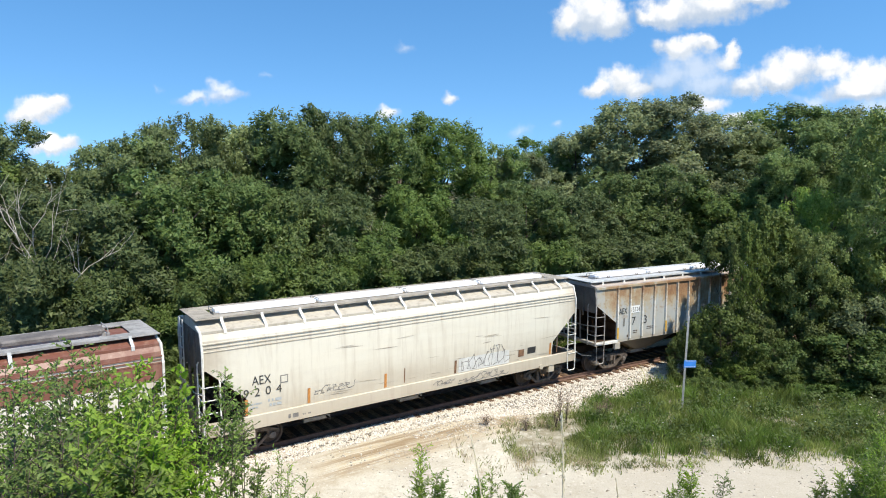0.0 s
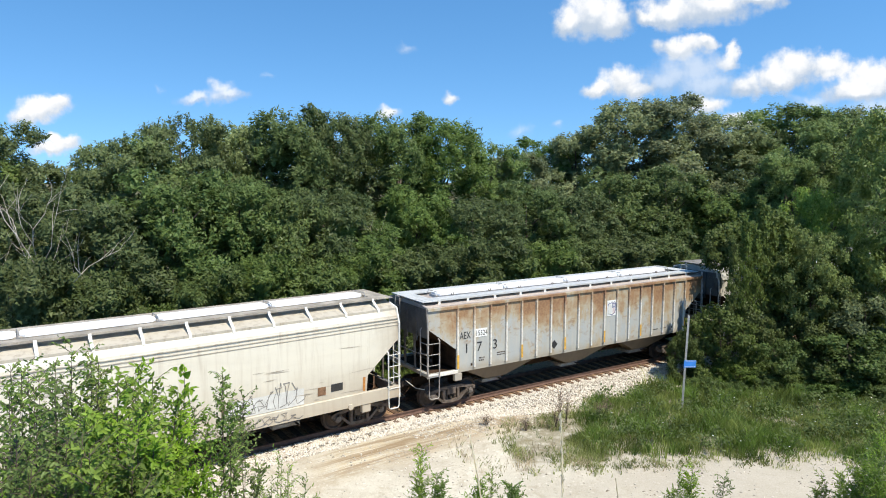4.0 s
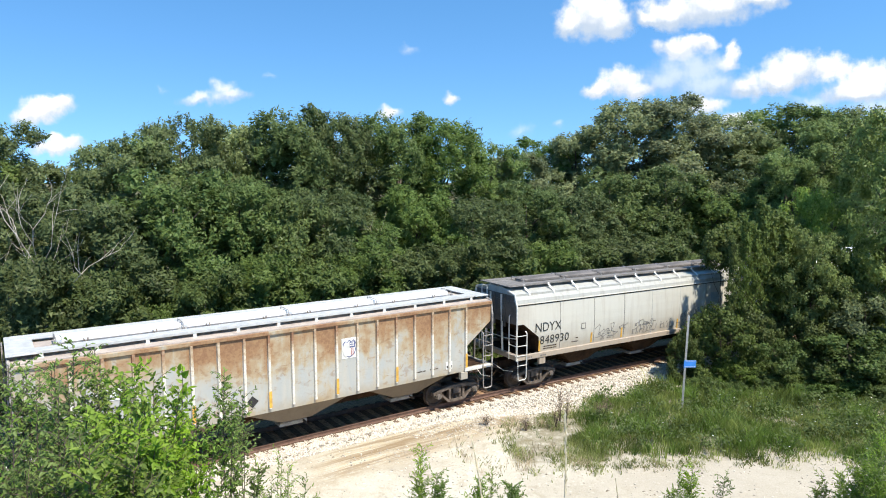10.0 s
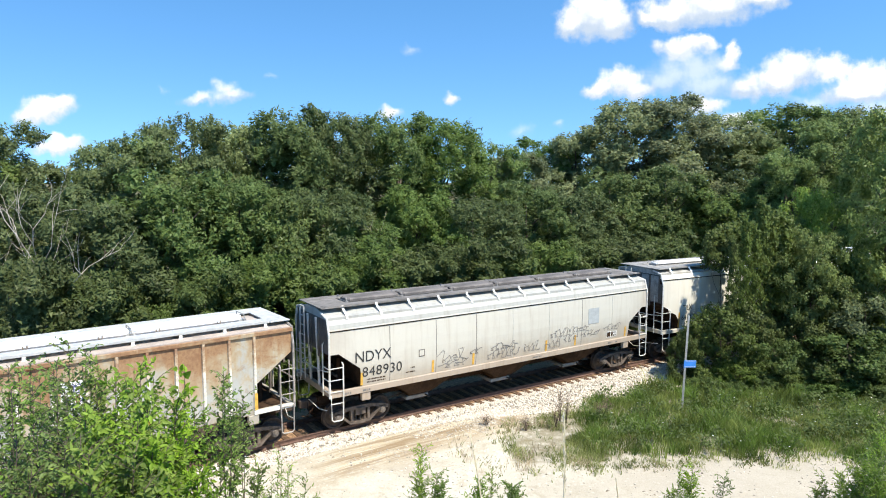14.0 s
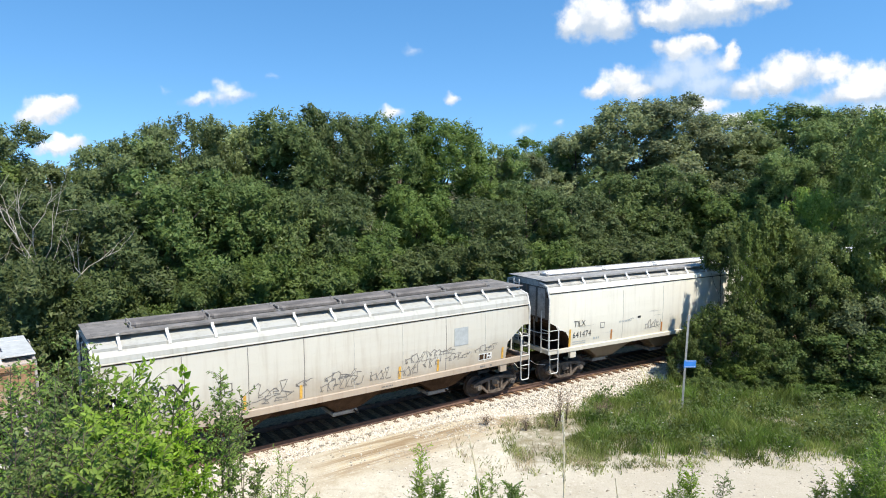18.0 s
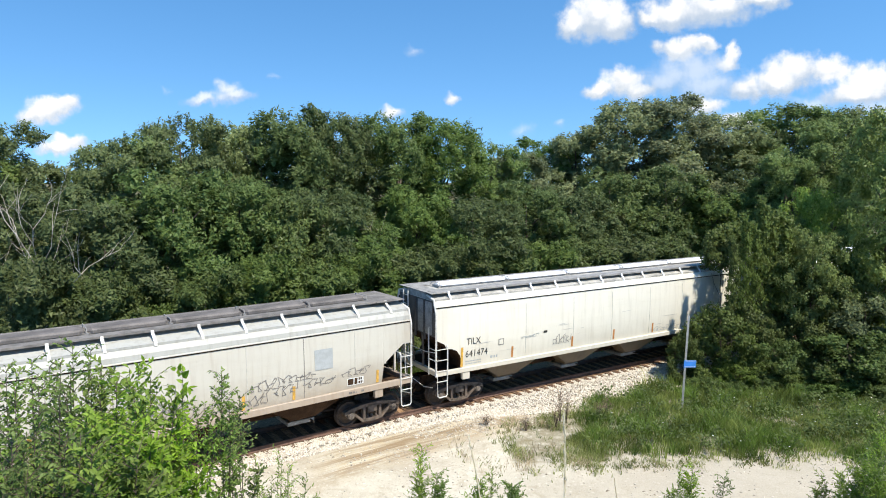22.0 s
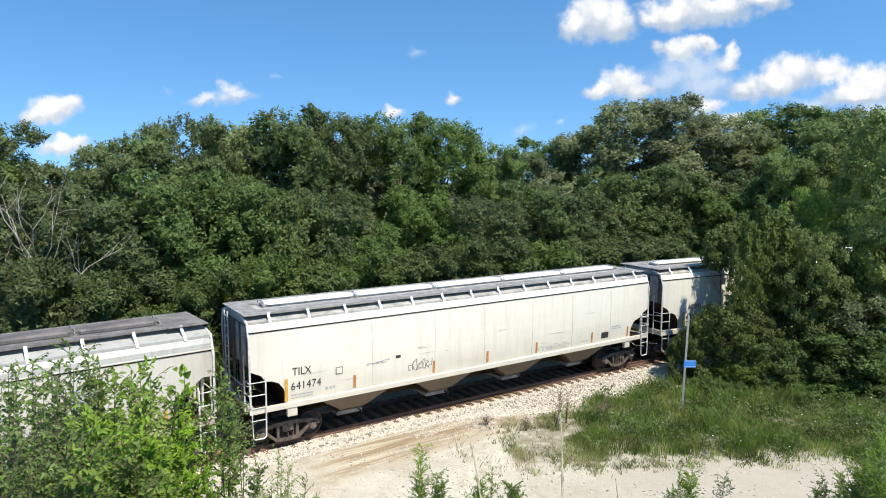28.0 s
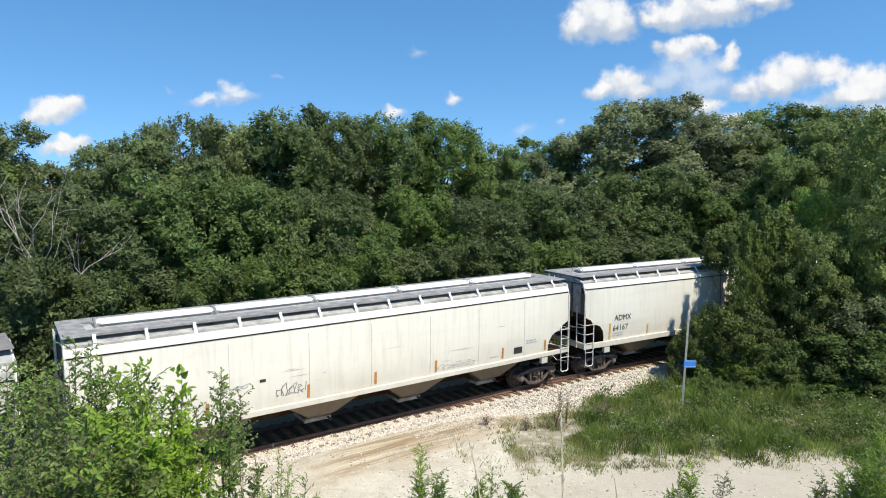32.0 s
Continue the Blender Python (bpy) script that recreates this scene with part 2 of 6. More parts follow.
LEAF_O = foliage("leaf_olive_green", (0.078, 0.160, 0.020), (0.248, 0.385, 0.072), 0.45)
GRASS = foliage("grass_green", (0.108, 0.156, 0.030), (0.290, 0.352, 0.090))
LUSHGRASS = foliage("lush_grass_green", (0.082, 0.145, 0.022), (0.205, 0.310, 0.060))
PALEGRASS = foliage("short_grass_green", (0.140, 0.180, 0.045), (0.360, 0.400, 0.135))
DRY = foliage("dry_straw", (0.38, 0.30, 0.15), (0.66, 0.56, 0.34), 0.25)
BARK = plain("bark", (0.11, 0.085, 0.065), 0.9, 0, 0.4, 6, 0.6)
GREENSTEM = plain("green_stem", (0.20, 0.24, 0.09), 0.7, 0, 0.25, 12)
STRAW = foliage("pale_straw", (0.86, 0.78, 0.56), (0.82, 0.78, 0.62), 0.3)
STRAWSTEM = plain("dry_straw_stem", (0.84, 0.77, 0.58), 0.7, 0, 0.15, 9)
DEADWOOD = plain("bleached_dead_wood", (0.50, 0.44, 0.37), 0.85, 0, 0.3, 5, 0.4)


# ---- mesh helpers ----
def part(name, bm, material, parent=None, label=""):
    me = bpy.data.meshes.new(name)
    if bm is not None:
        bm.normal_update()
        bm.to_mesh(me)
        bm.free()
    me.materials.append(material)
    ob = new(name, me)
    ob.parent = parent
    return tagged(ob, label)


def again(ob, m, parent=None):
    """The same piece once more at another pose, sharing its mesh."""
    o = new(ob.name.split(".")[0], ob.data)
    o.parent = parent or ob.parent
    o.matrix_local = m
    return tagged(o, ob.get("label", ""))


def box(bm, x0, x1, y0, y1, z0, z1, bevel=0.0):
    vs = [bm.verts.new((x, y, z)) for x in (x0, x1) for y in (y0, y1) for z in (z0, z1)]
    fs = [bm.faces.new([vs[i] for i in f]) for f in ((0, 1, 3, 2), (4, 6, 7, 5), (0, 4, 5, 1), (2, 3, 7, 6), (0, 2, 6, 4), (1, 5, 7, 3))]
    if bevel:
        es = list({e for f in fs for e in f.edges})
        bmesh.ops.bevel(bm, geom=es, offset=bevel, segments=1, affect="EDGES")
    return bm


def tube(bm, pts, r, n=6, r2=None):
    """A round bar along pts, from radius r to r2."""
    pts = [Vector(p) for p in pts]
    rings = []
    for i, p in enumerate(pts):
        d = (pts[min(i + 1, len(pts) - 1)] - pts[max(i - 1, 0)]).normalized()
        a = d.orthogonal().normalized()
        b = d.cross(a)
        rr = r if r2 is None else r + (r2 - r) * i / (len(pts) - 1)
        rings.append([bm.verts.new(p + rr * (math.cos(2 * math.pi * k / n) * a + math.sin(2 * math.pi * k / n) * b)) for k in range(n)])
        if i and rings[-2][0].co != rings[-1][0].co:
            u = rings[-2]
            off = min(range(n), key=lambda o: (u[0].co - rings[-1][o].co).length)
            rings[-1] = rings[-1][off:] + rings[-1][:off]
    for u, v in zip(rings, rings[1:]):
        for k in range(n):
            bm.faces.new((u[k], u[(k + 1) % n], v[(k + 1) % n], v[k]))
    bm.faces.new(rings[0][::-1])
    bm.faces.new(rings[-1])
    return bm


def loft(bm, rings, caps=True, closed=True):
    """Skin over rings of equally many points."""
    vv = [[bm.verts.new(p) for p in r] for r in rings]
    n = len(vv[0])
    for u, v in zip(vv, vv[1:]):
        for k in range(n if closed else n - 1):
            bm.faces.new((u[k], v[k], v[(k + 1) % n], u[(k + 1) % n]))
    if caps:
        bm.faces.new(vv[0])
        bm.faces.new(vv[-1][::-1])
    return bm


def disc(bm, y0, y1, r, n=24, cx=0.0, cz=0.0):
    """A short cylinder across the car."""
    rings = [[(cx + r * math.cos(2 * math.pi * k / n), y, cz + r * math.sin(2 * math.pi * k / n)) for k in range(n)] for y in (y0, y1)]
    return loft(bm, rings)


def lettering(text, size, x, y, z, material, parent, label="", squeeze=1.0):
    """Words in the built-in font, painted on the near side."""
    cu = bpy.data.curves.new("lettering", "FONT")
    cu.body, cu.size, cu.extrude, cu.resolution_u, cu.space_character = text, size, 0.001, 3, 1.0 if text.isalpha() else 1.06
    tmp = new("lettering_curve", cu)
    me = bpy.data.meshes.new_from_object(tmp.evaluated_get(bpy.context.evaluated_depsgraph_get()))
    bpy.data.objects.remove(tmp)
    me.materials.clear()
    me.materials.append(material)
    ob = new("lettering", me)
    ob.parent = parent
    ob.matrix_local = pose(x, y, z, 90, 0, 0) @ Matrix.Diagonal((squeeze, 1, 1, 1))
    return tagged(ob, label)


def scribble(rng, x0, x1, z0, z1, y, width, loops):
    """Illegible sprayed loops on a side: flat strips."""
    bm = bmesh.new()
    n = loops * 10
    ph = rng.uniform(0, 6)
    pts = []
    high = [rng.uniform(0.45, 1.0) for _ in range(loops + 2)]
    for i in range(n + 1):
        f = i / n
        up = high[int(f * loops)]
        a = f * loops * 6.28 + ph
        pts.append((x0 + (x1 - x0) * f + 0.5 * (x1 - x0) / loops * math.sin(a + math.sin(3.1 * a)), z0 + (z1 - z0) * up * (0.5 + 0.5 * math.cos(a * 0.93 + 0.7 * math.sin(2.3 * a + 5 * up)))))
    rows = []
    for k, (x, z) in enumerate(pts):
        (xa, za), (xb, zb) = pts[max(k - 1, 0)], pts[min(k + 1, n)]
        dx, dz = xb - xa, zb - za
        ln = math.hypot(dx, dz) + 1e-6
        ox, oz = -dz / ln * width / 2, dx / ln * width / 2
        rows.append([bm.verts.new((x + ox, y, z + oz)), bm.verts.new((x - ox, y, z - oz))])
    for u, v in zip(rows, rows[1:]):
        bm.faces.new((u[0], v[0], v[1], u[1]))
    return bm


def panel(name, x0, x1, z0, z1, y, material, parent, label="", thick=0.006):
    return part(name, box(bmesh.new(), x0, x1, y - thick, y, z0, z1), material, parent, label)


# ---- the hopper cars ----
CARS = []          # car, metres along the track of its middle, half the distance of its trucks
WHEELSETS = []
WHEEL_R = 0.457
OVERHANG = 1.38    # from the body's end to the middle of the truck


def truck(car, x):
    """A two-axle truck: bolster, two cast side frames with springs, two wheelsets."""
    bolster = part("truck_bolster", box(box(bmesh.new(), x - 0.2, x + 0.2, -1.12, 1.12, 0.44, 0.72, 0.02), x - 0.3, x + 0.3, -0.3, 0.3, 0.7, 0.86), TRUCKIRON, car)
    for sgn in (-1, 1):
        y = sgn * 1.0
        bm = bmesh.new()
        bars_ = [[(-1.14, 0.62), (-0.92, 0.70), (-0.48, 0.78), (0, 0.80), (0.48, 0.78), (0.92, 0.70), (1.14, 0.62)],
                 [(-0.90, 0.66), (-0.62, 0.44), (-0.42, 0.25), (0, 0.21), (0.42, 0.25), (0.62, 0.44), (0.90, 0.66)]]
        for line, high, deep in ((bars_[0], 0.13, 0.10), (bars_[1], 0.12, 0.085)):
            for (xa, za), (xb, zb) in zip(line, line[1:]):
                loft(bm, [[(x + a, y - deep, z - high), (x + a, y + deep, z - high), (x + a, y + deep, z), (x + a, y - deep, z)] for a, z in ((xa, za), (xb, zb))])
        for a in (-0.33, 0.33):
            box(bm, x + a - 0.055, x + a + 0.055, y - 0.10, y + 0.10, 0.20, 0.72, 0.012)
        part("side_frame", bm, TRUCKIRON, bolster, "cast steel side frame, grimy")
        for a in (-0.18, 0.0, 0.18):
            coil = [(x + a + 0.055 * math.cos(k * 1.05), y + 0.055 * math.sin(k * 1.05), 0.22 + 0.0095 * k) for k in range(25)]
            part("spring", tube(bmesh.new(), coil, 0.016, 4), TRUCKIRON, bolster)
        for a in (-0.89, 0.89):
            part("pedestal", box(bmesh.new(), x + a - 0.17, x + a + 0.17, y - 0.10, y + 0.10, 0.50, 0.66, 0.03), TRUCKIRON, bolster)
            bm = bmesh.new()
            disc(bm, y - 0.10, y + 0.10, 0.13, 16, x + a, 0.46)
            disc(bm, y + sgn * 0.10, y + sgn * 0.17, 0.105, 14, x + a, 0.46)
            disc(bm, y + sgn * 0.17, y + sgn * 0.19, 0.05, 8, x + a, 0.46)
            part("bearing_cap", bm, CAPIRON, bolster)
    for a in (-0.89, 0.89):
        axle = part("wheelset", tube(bmesh.new(), [(0, -0.9, 0), (0, 0.9, 0)], 0.085, 10), IRON, car, "pair of steel wheels on an axle")
        axle.matrix_local = pose(x + a, 0, WHEEL_R)
        for sgn in (-1, 1):
            bm = bmesh.new()
            prof = [(0.10, -0.10), (0.16, -0.06), (0.36, -0.02), (0.40, -0.07), (WHEEL_R, -0.075), (WHEEL_R + 0.004, 0.045), (0.485, 0.055), (0.485, 0.08), (0.40, 0.08), (0.36, 0.03), (0.16, 0.04), (0.10, 0.08)]
            n = 28
            rings = [[(r * math.cos(2 * math.pi * k / n), -sgn * -0.76 - sgn * o, r * math.sin(2 * math.pi * k / n)) for r, o in prof] for k in range(n + 1)]
            loft(bm, rings, caps=False)
            part("wheel", bm, IRON, axle)
        WHEELSETS.append(axle)
    for a in (-0.36, 0.36):
        part("brake_beam", tube(bmesh.new(), [(x + a, -0.8, 0.36), (x + a, 0.8, 0.36)], 0.04, 6), IRON, bolster)


def rungs(ladder_ob, ends, heights, material):
    """Round rungs between two uprights, one mesh shared by all."""
    (xa, ya), (xb, yb) = ends
    first = None
    for z in heights:
        if first is None:
            first = part("rung", tube(bmesh.new(), [(xa, ya, 0), (xb, yb, 0)], 0.017, 6), material, ladder_ob)
            first.matrix_local = pose(0, 0, z)
        else:
            again(first, pose(0, 0, z))


def car_base(name, label, L, body_mat, post_mat, sill_z, sill_mat, bays, under_mat, bay_top, bay_low=0.45, sill_y=(1.50, 1.63)):
    """What all the cars have: sills, trucks, couplers, outlet bays."""
    car = new(name)
    tagged(car, label, "freight car", "train of covered hoppers")
    hx = L / 2
    sb, st = sill_z
    for sgn in (-1, 1):
        y0, y1 = sorted((sgn * sill_y[0], sgn * sill_y[1]))
        part("side_sill", box(bmesh.new(), -hx, hx, y0, y1, sb, st, 0.012), sill_mat, car)
    part("centre_sill", box(bmesh.new(), -hx + 0.1, hx - 0.1, -0.24, 0.24, 0.74, 1.10), SOOTSHADE, car)
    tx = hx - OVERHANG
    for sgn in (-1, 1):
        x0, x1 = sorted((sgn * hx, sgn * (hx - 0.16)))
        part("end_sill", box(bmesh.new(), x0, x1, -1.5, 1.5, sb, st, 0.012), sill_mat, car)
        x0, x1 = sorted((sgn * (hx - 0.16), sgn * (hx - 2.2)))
        # floor and stays are coloured near black for the shade in the open end
        part("end_floor", box(bmesh.new(), x0, x1, -1.5, 1.5, sb + 0.02, sb + 0.06), SOOTSHADE, car)
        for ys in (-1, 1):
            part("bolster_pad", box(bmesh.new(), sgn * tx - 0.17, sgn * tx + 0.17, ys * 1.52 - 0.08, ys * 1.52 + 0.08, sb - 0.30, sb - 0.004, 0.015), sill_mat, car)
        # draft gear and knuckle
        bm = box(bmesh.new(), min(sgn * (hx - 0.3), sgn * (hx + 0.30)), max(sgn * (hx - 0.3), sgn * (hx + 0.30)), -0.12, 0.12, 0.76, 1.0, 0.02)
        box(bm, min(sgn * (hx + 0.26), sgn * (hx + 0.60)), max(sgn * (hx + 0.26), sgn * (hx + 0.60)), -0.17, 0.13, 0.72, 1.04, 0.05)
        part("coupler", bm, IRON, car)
        part("brake_hose", tube(bmesh.new(), [(sgn * hx, -0.35, 0.95), (sgn * (hx + 0.2), -0.36, 0.7), (sgn * (hx + 0.4), -0.33, 0.48), (sgn * (hx + 0.58), -0.3, 0.5)], 0.025, 6), SOOTSHADE, car)
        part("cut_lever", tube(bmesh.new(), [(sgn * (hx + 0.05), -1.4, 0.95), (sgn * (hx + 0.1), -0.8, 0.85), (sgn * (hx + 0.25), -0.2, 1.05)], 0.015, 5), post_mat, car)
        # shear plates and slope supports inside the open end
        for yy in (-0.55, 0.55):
            part("end_stay", box(bmesh.new(), sgn * (hx - 0.75) - 0.06, sgn * (hx - 0.75) + 0.06, yy - 0.04, yy + 0.04, sb, 2.5), SOOTSHADE, car)
        truck(car, sgn * tx)
        part("brake_rigging", tube(bmesh.new(), [(sgn * (tx - 1.2), -0.5, 0.62), (sgn * (tx - 2.4), -0.5, 0.7)], 0.03, 5), IRON, car)
    n = len(bays)
    for x, w in bays:
        bm = bmesh.new()
        rings = []
        for z, hw, yy in ((bay_top, w / 2, 1.46), (0.78, 0.52, 1.0), (bay_low + 0.12, 0.38, 0.62)):
            rings.append([(x - hw, -yy, z), (x + hw, -yy, z), (x + hw, yy, z), (x - hw, yy, z)])
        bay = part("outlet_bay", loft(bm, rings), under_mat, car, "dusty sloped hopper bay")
        bm = box(bmesh.new(), x - 0.5, x + 0.5, -0.70, 0.70, bay_low, bay_low + 0.14, 0.01)
        part("outlet_gate", bm, DULL, bay)
        part("gate_shaft", tube(bmesh.new(), [(x + 0.36, -1.0, bay_low + 0.08), (x + 0.36, 1.0, bay_low + 0.08)], 0.035, 6), IRON, bay)
    part("train_pipe", tube(bmesh.new(), [(-hx + 2.8, -1.30, sb - 0.06), (hx - 2.8, -1.30, sb - 0.06)], 0.03, 6), SOOTSHADE, car)
    bm = bmesh.new()
    tube(bm, [(-0.9, 0, 0.85), (0.35, 0, 0.85)], 0.2, 12)
    res = part("air_reservoir", bm, SOOTSHADE, car)
    res.matrix_local = pose(hx - 3.9, 1.0, 0)
    return car


def roof_gear(car, L, edge_z, rise, hatch_mat, walk_mat, bracket_mat, segments, brackets, drop, hatch_w=0.42, edge_w=1.42, walk_y=(0.66, 1.30), ends=1.2, walk_z=0.16, under=None, posts=False, hatch_h=0.14):
    """Arched roof, trough hatch covers with clamps, two walkways on brackets (or, with posts, on short posts) and hatch latches."""
    hx = L / 2
    bm = bmesh.new()
    prof = [(-edge_w, edge_z), (-0.95, edge_z + rise * 0.55), (-0.45, edge_z + rise), (0.45, edge_z + rise), (0.95, edge_z + rise * 0.55), (edge_w, edge_z), (edge_w, edge_z - 0.05), (-edge_w, edge_z - 0.05)]
    loft(bm, [[(x, y, z) for y, z in prof] for x in (-hx, hx)])
    roof = part("roof", bm, under or walk_mat, car)
    seg = (L - 2 * ends) / segments
    hz = edge_z + rise
    part("hatch_coaming", box(bmesh.new(), -hx + ends, hx - ends, -hatch_w + 0.05, hatch_w - 0.05, hz - 0.02, hz + 0.10), walk_mat, car)
    first = clamp = None
    for i in range(segments):
        x = -hx + ends + (i + 0.5) * seg
        if first is None:
            bm = bmesh.new()
            pr = [(-hatch_w, 0.0), (-hatch_w, hatch_h - 0.05), (-hatch_w + 0.07, hatch_h), (hatch_w - 0.07, hatch_h), (hatch_w, hatch_h - 0.05), (hatch_w, 0.0)]
            loft(bm, [[(a, y * q, z * q ** 0.5) for y, z in pr] for a, q in ((-seg / 2 + 0.04, 0.62), (-seg / 2 + 0.16, 1.0), (seg / 2 - 0.16, 1.0), (seg / 2 - 0.04, 0.62))])
            first = part("hatch_cover", bm, hatch_mat, car)
            first.matrix_local = pose(x, 0, hz + 0.08)
            bm = bmesh.new()
            tube(bm, [(0, -hatch_w - 0.08, 0.0), (0, -hatch_w - 0.03, hatch_h + 0.03), (0, hatch_w + 0.03, hatch_h + 0.03), (0, hatch_w + 0.08, 0.0)], 0.015, 6)
            box(bm, -0.05, 0.05, -hatch_w - 0.09, -hatch_w - 0.04, -0.03, 0.03)
            clamp = part("hatch_clamp", bm, DULL, car)
            clamp.matrix_local = pose(x - seg / 2, 0, hz + 0.08)
        else:
            again(first, pose(x, 0, hz + 0.08))
            again(clamp, pose(x - seg / 2, 0, hz + 0.08))
    again(clamp, pose(hx - ends, 0, hz + 0.08))
    if posts:
        latch = None
        for i in range(segments):
            for f in (0.22, 0.76):
                x = -hx + ends + (i + f) * seg
                for turn in (0, 180):
                    if latch is None:
                        latch = part("hatch_latch", tube(bmesh.new(), [(-0.06, -hatch_w + 0.05, 0.16), (-0.05, -hatch_w - 0.03, 0.05), (0, -hatch_w - 0.06, 0.0), (0.05, -hatch_w - 0.03, 0.05), (0.06, -hatch_w + 0.05, 0.16)], 0.022, 6), CAPIRON, car, "dark iron latch")
                        latch.matrix_local = pose(x, 0, hz + 0.03)
                    else:
                        again(latch, pose(x, 0, hz + 0.03, 0, 0, turn))
    wz = edge_z + walk_z
    for sgn in (-1, 1):
        y0, y1 = sorted((sgn * walk_y[0], sgn * walk_y[1]))
        part("walkway", box(bmesh.new(), -hx + 0.1, hx - 0.1, y0, y1, wz, wz + 0.045, 0.006), walk_mat, car)
    for sgn in (-1, 1):
        x0, x1 = sorted((sgn * (hx - (ends - 0.06 if under is PALETOP else 0.62)), sgn * (hx + 0.06)))
        part("end_platform", box(bmesh.new(), x0, x1, -walk_y[1] - 0.1, walk_y[1] + 0.1, wz + 0.005, wz + 0.035, 0.004), walk_mat, car)
    br = None
    yo = walk_y[1]
    for sgn in (-1, 1):
        for i in range(brackets):
            x = -hx + 0.75 + i * (L - 1.5) / (brackets - 1)
            if br is None:
                bm = bmesh.new()
                if posts:
                    box(bm, -0.05, 0.05, -yo - 0.012, -yo + 0.03, -walk_z + 0.03, 0.0, 0.006)
                    box(bm, -0.07, 0.07, -yo - 0.04, -yo + 0.03, -walk_z + 0.01, -walk_z + 0.045, 0.006)
                else:
                    box(bm, -0.045, 0.045, -yo - 0.035, -yo + 0.0, -0.03, 0.0)
                    loft(bm, [[(-0.045, y, z), (0.045, y, z), (0.045, y + 0.03, z), (-0.045, y + 0.03, z)] for y, z in ((-yo - 0.04, 0.05), (-yo - 0.06, -0.03), (-edge_w - 0.03, -walk_z + 0.01), (-edge_w - 0.05, -walk_z - drop))])
                br = part("walkway_bracket", bm, bracket_mat, car)
                br.matrix_local = pose(x, 0, wz)
            else:
                again(br, pose(x, 0, wz, 0, 0, 0 if sgn < 0 else 180))
    # lengthwise stiffening seam at the roof's edge
    for sgn in (-1, 1):
        y0, y1 = sorted((sgn * (edge_w - 0.01), sgn * (edge_w + 0.02)))
        part("roof_edge", box(bmesh.new(), -hx, hx, y0, y1, edge_z - 0.07, edge_z + 0.008), under or bracket_mat, car)
        y0, y1 = sorted((sgn * (walk_y[1] - 0.01), sgn * (walk_y[1] + 0.018)))
        part("walkway_edge", box(bmesh.new(), -hx + 0.1, hx - 0.1, y0, y1, wz - 0.012, wz + 0.055), walk_mat, car)
    return roof


NOTCH = {"steep": ((0.0, 3.12), (0.10, 3.10), (1.30, 2.02), (1.34, 1.40)),
         "stepped": ((0.0, 2.95), (0.34, 2.95), (1.16, 2.32), (1.24, 1.61)),
         "round": ((0.0, 2.84), (0.36, 2.66), (0.48, 2.46), (0.72, 2.42), (0.94, 2.32), (1.10, 2.10), (1.17, 1.85), (1.18, 1.57))}


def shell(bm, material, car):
    """The body; its slope sheets and the walls under them are coloured black for grime and deep shade."""
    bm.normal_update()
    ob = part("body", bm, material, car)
    ob.data.materials.append(SOOTSHADE)
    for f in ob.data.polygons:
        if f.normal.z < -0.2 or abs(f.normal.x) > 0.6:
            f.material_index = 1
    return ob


def smooth_body(car, L, sill_top, ledge_z, edge_z, body_mat, top_mat, notch, edge_w=1.42, bulge=0.048):
    """Round-sided shell; its lower corners are cut away over the trucks."""
    hx = L / 2

    def side(z):
        f = (z - sill_top) / (ledge_z - sill_top)
        return 1.54 + bulge * math.sin(math.pi * min(max(f, 0), 1)) + 0.03 * f

    stations = [(-hx + d, b) for d, b in notch] + [(hx - d, b) for d, b in reversed(notch)]
    rings = []
    for x, b in stations:
        zs = [b + (ledge_z - b) * i / 6 for i in range(7)]
        rings.append([(x, -side(z), z) for z in zs] + [(x, side(z), z) for z in reversed(zs)])
    bm = loft(bmesh.new(), rings)
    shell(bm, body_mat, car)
    bm = bmesh.new()
    prof = [(side(ledge_z) - 0.005, ledge_z + 0.004), (side(ledge_z) - 0.03, ledge_z + (edge_z - ledge_z) * 0.4), (edge_w, edge_z - 0.052)]
    loft(bm, [[(x, -y, z) for y, z in prof] + [(x, y, z) for y, z in reversed(prof)] for x in (-hx, hx)])
    part("upper_side", bm, top_mat, car)
    return side


def hug(car, side):
    """Lays lettering, stripes and sprayed lines close on the curved near side."""
    flat = ("lettering", "graffiti", "stencil_box", "reflector_strip", "grey_patch", "dirt_streak", "scratch", "brown_patch", "brown_band")
    for ob in car.children:
        if ob.name.split(".")[0] not in flat:
            continue
        back = ob.matrix_basis.inverted()
        for v in ob.data.vertices:
            p = ob.matrix_basis @ v.co
            if -1.625 < p.y < -1.5:
                p.y = -(side(p.z) + 0.006 + 0.3 * (-p.y - 1.59))
                v.co = back @ p


def seams(car, xs, half, z0, z1, side, material, label):
    """Thin upright weld lines that follow the curve of the side."""
    for x in xs:
        rows = [z0 + (z1 - z0) * i / 8 for i in range(9)]
        loft_rows = [[(x - half, -side(z), z), (x - half, -side(z) - 0.008, z), (x + half, -side(z) - 0.008, z), (x + half, -side(z), z)] for z in rows]
        part("plate_seam", loft(bmesh.new(), loft_rows), material, car, label)


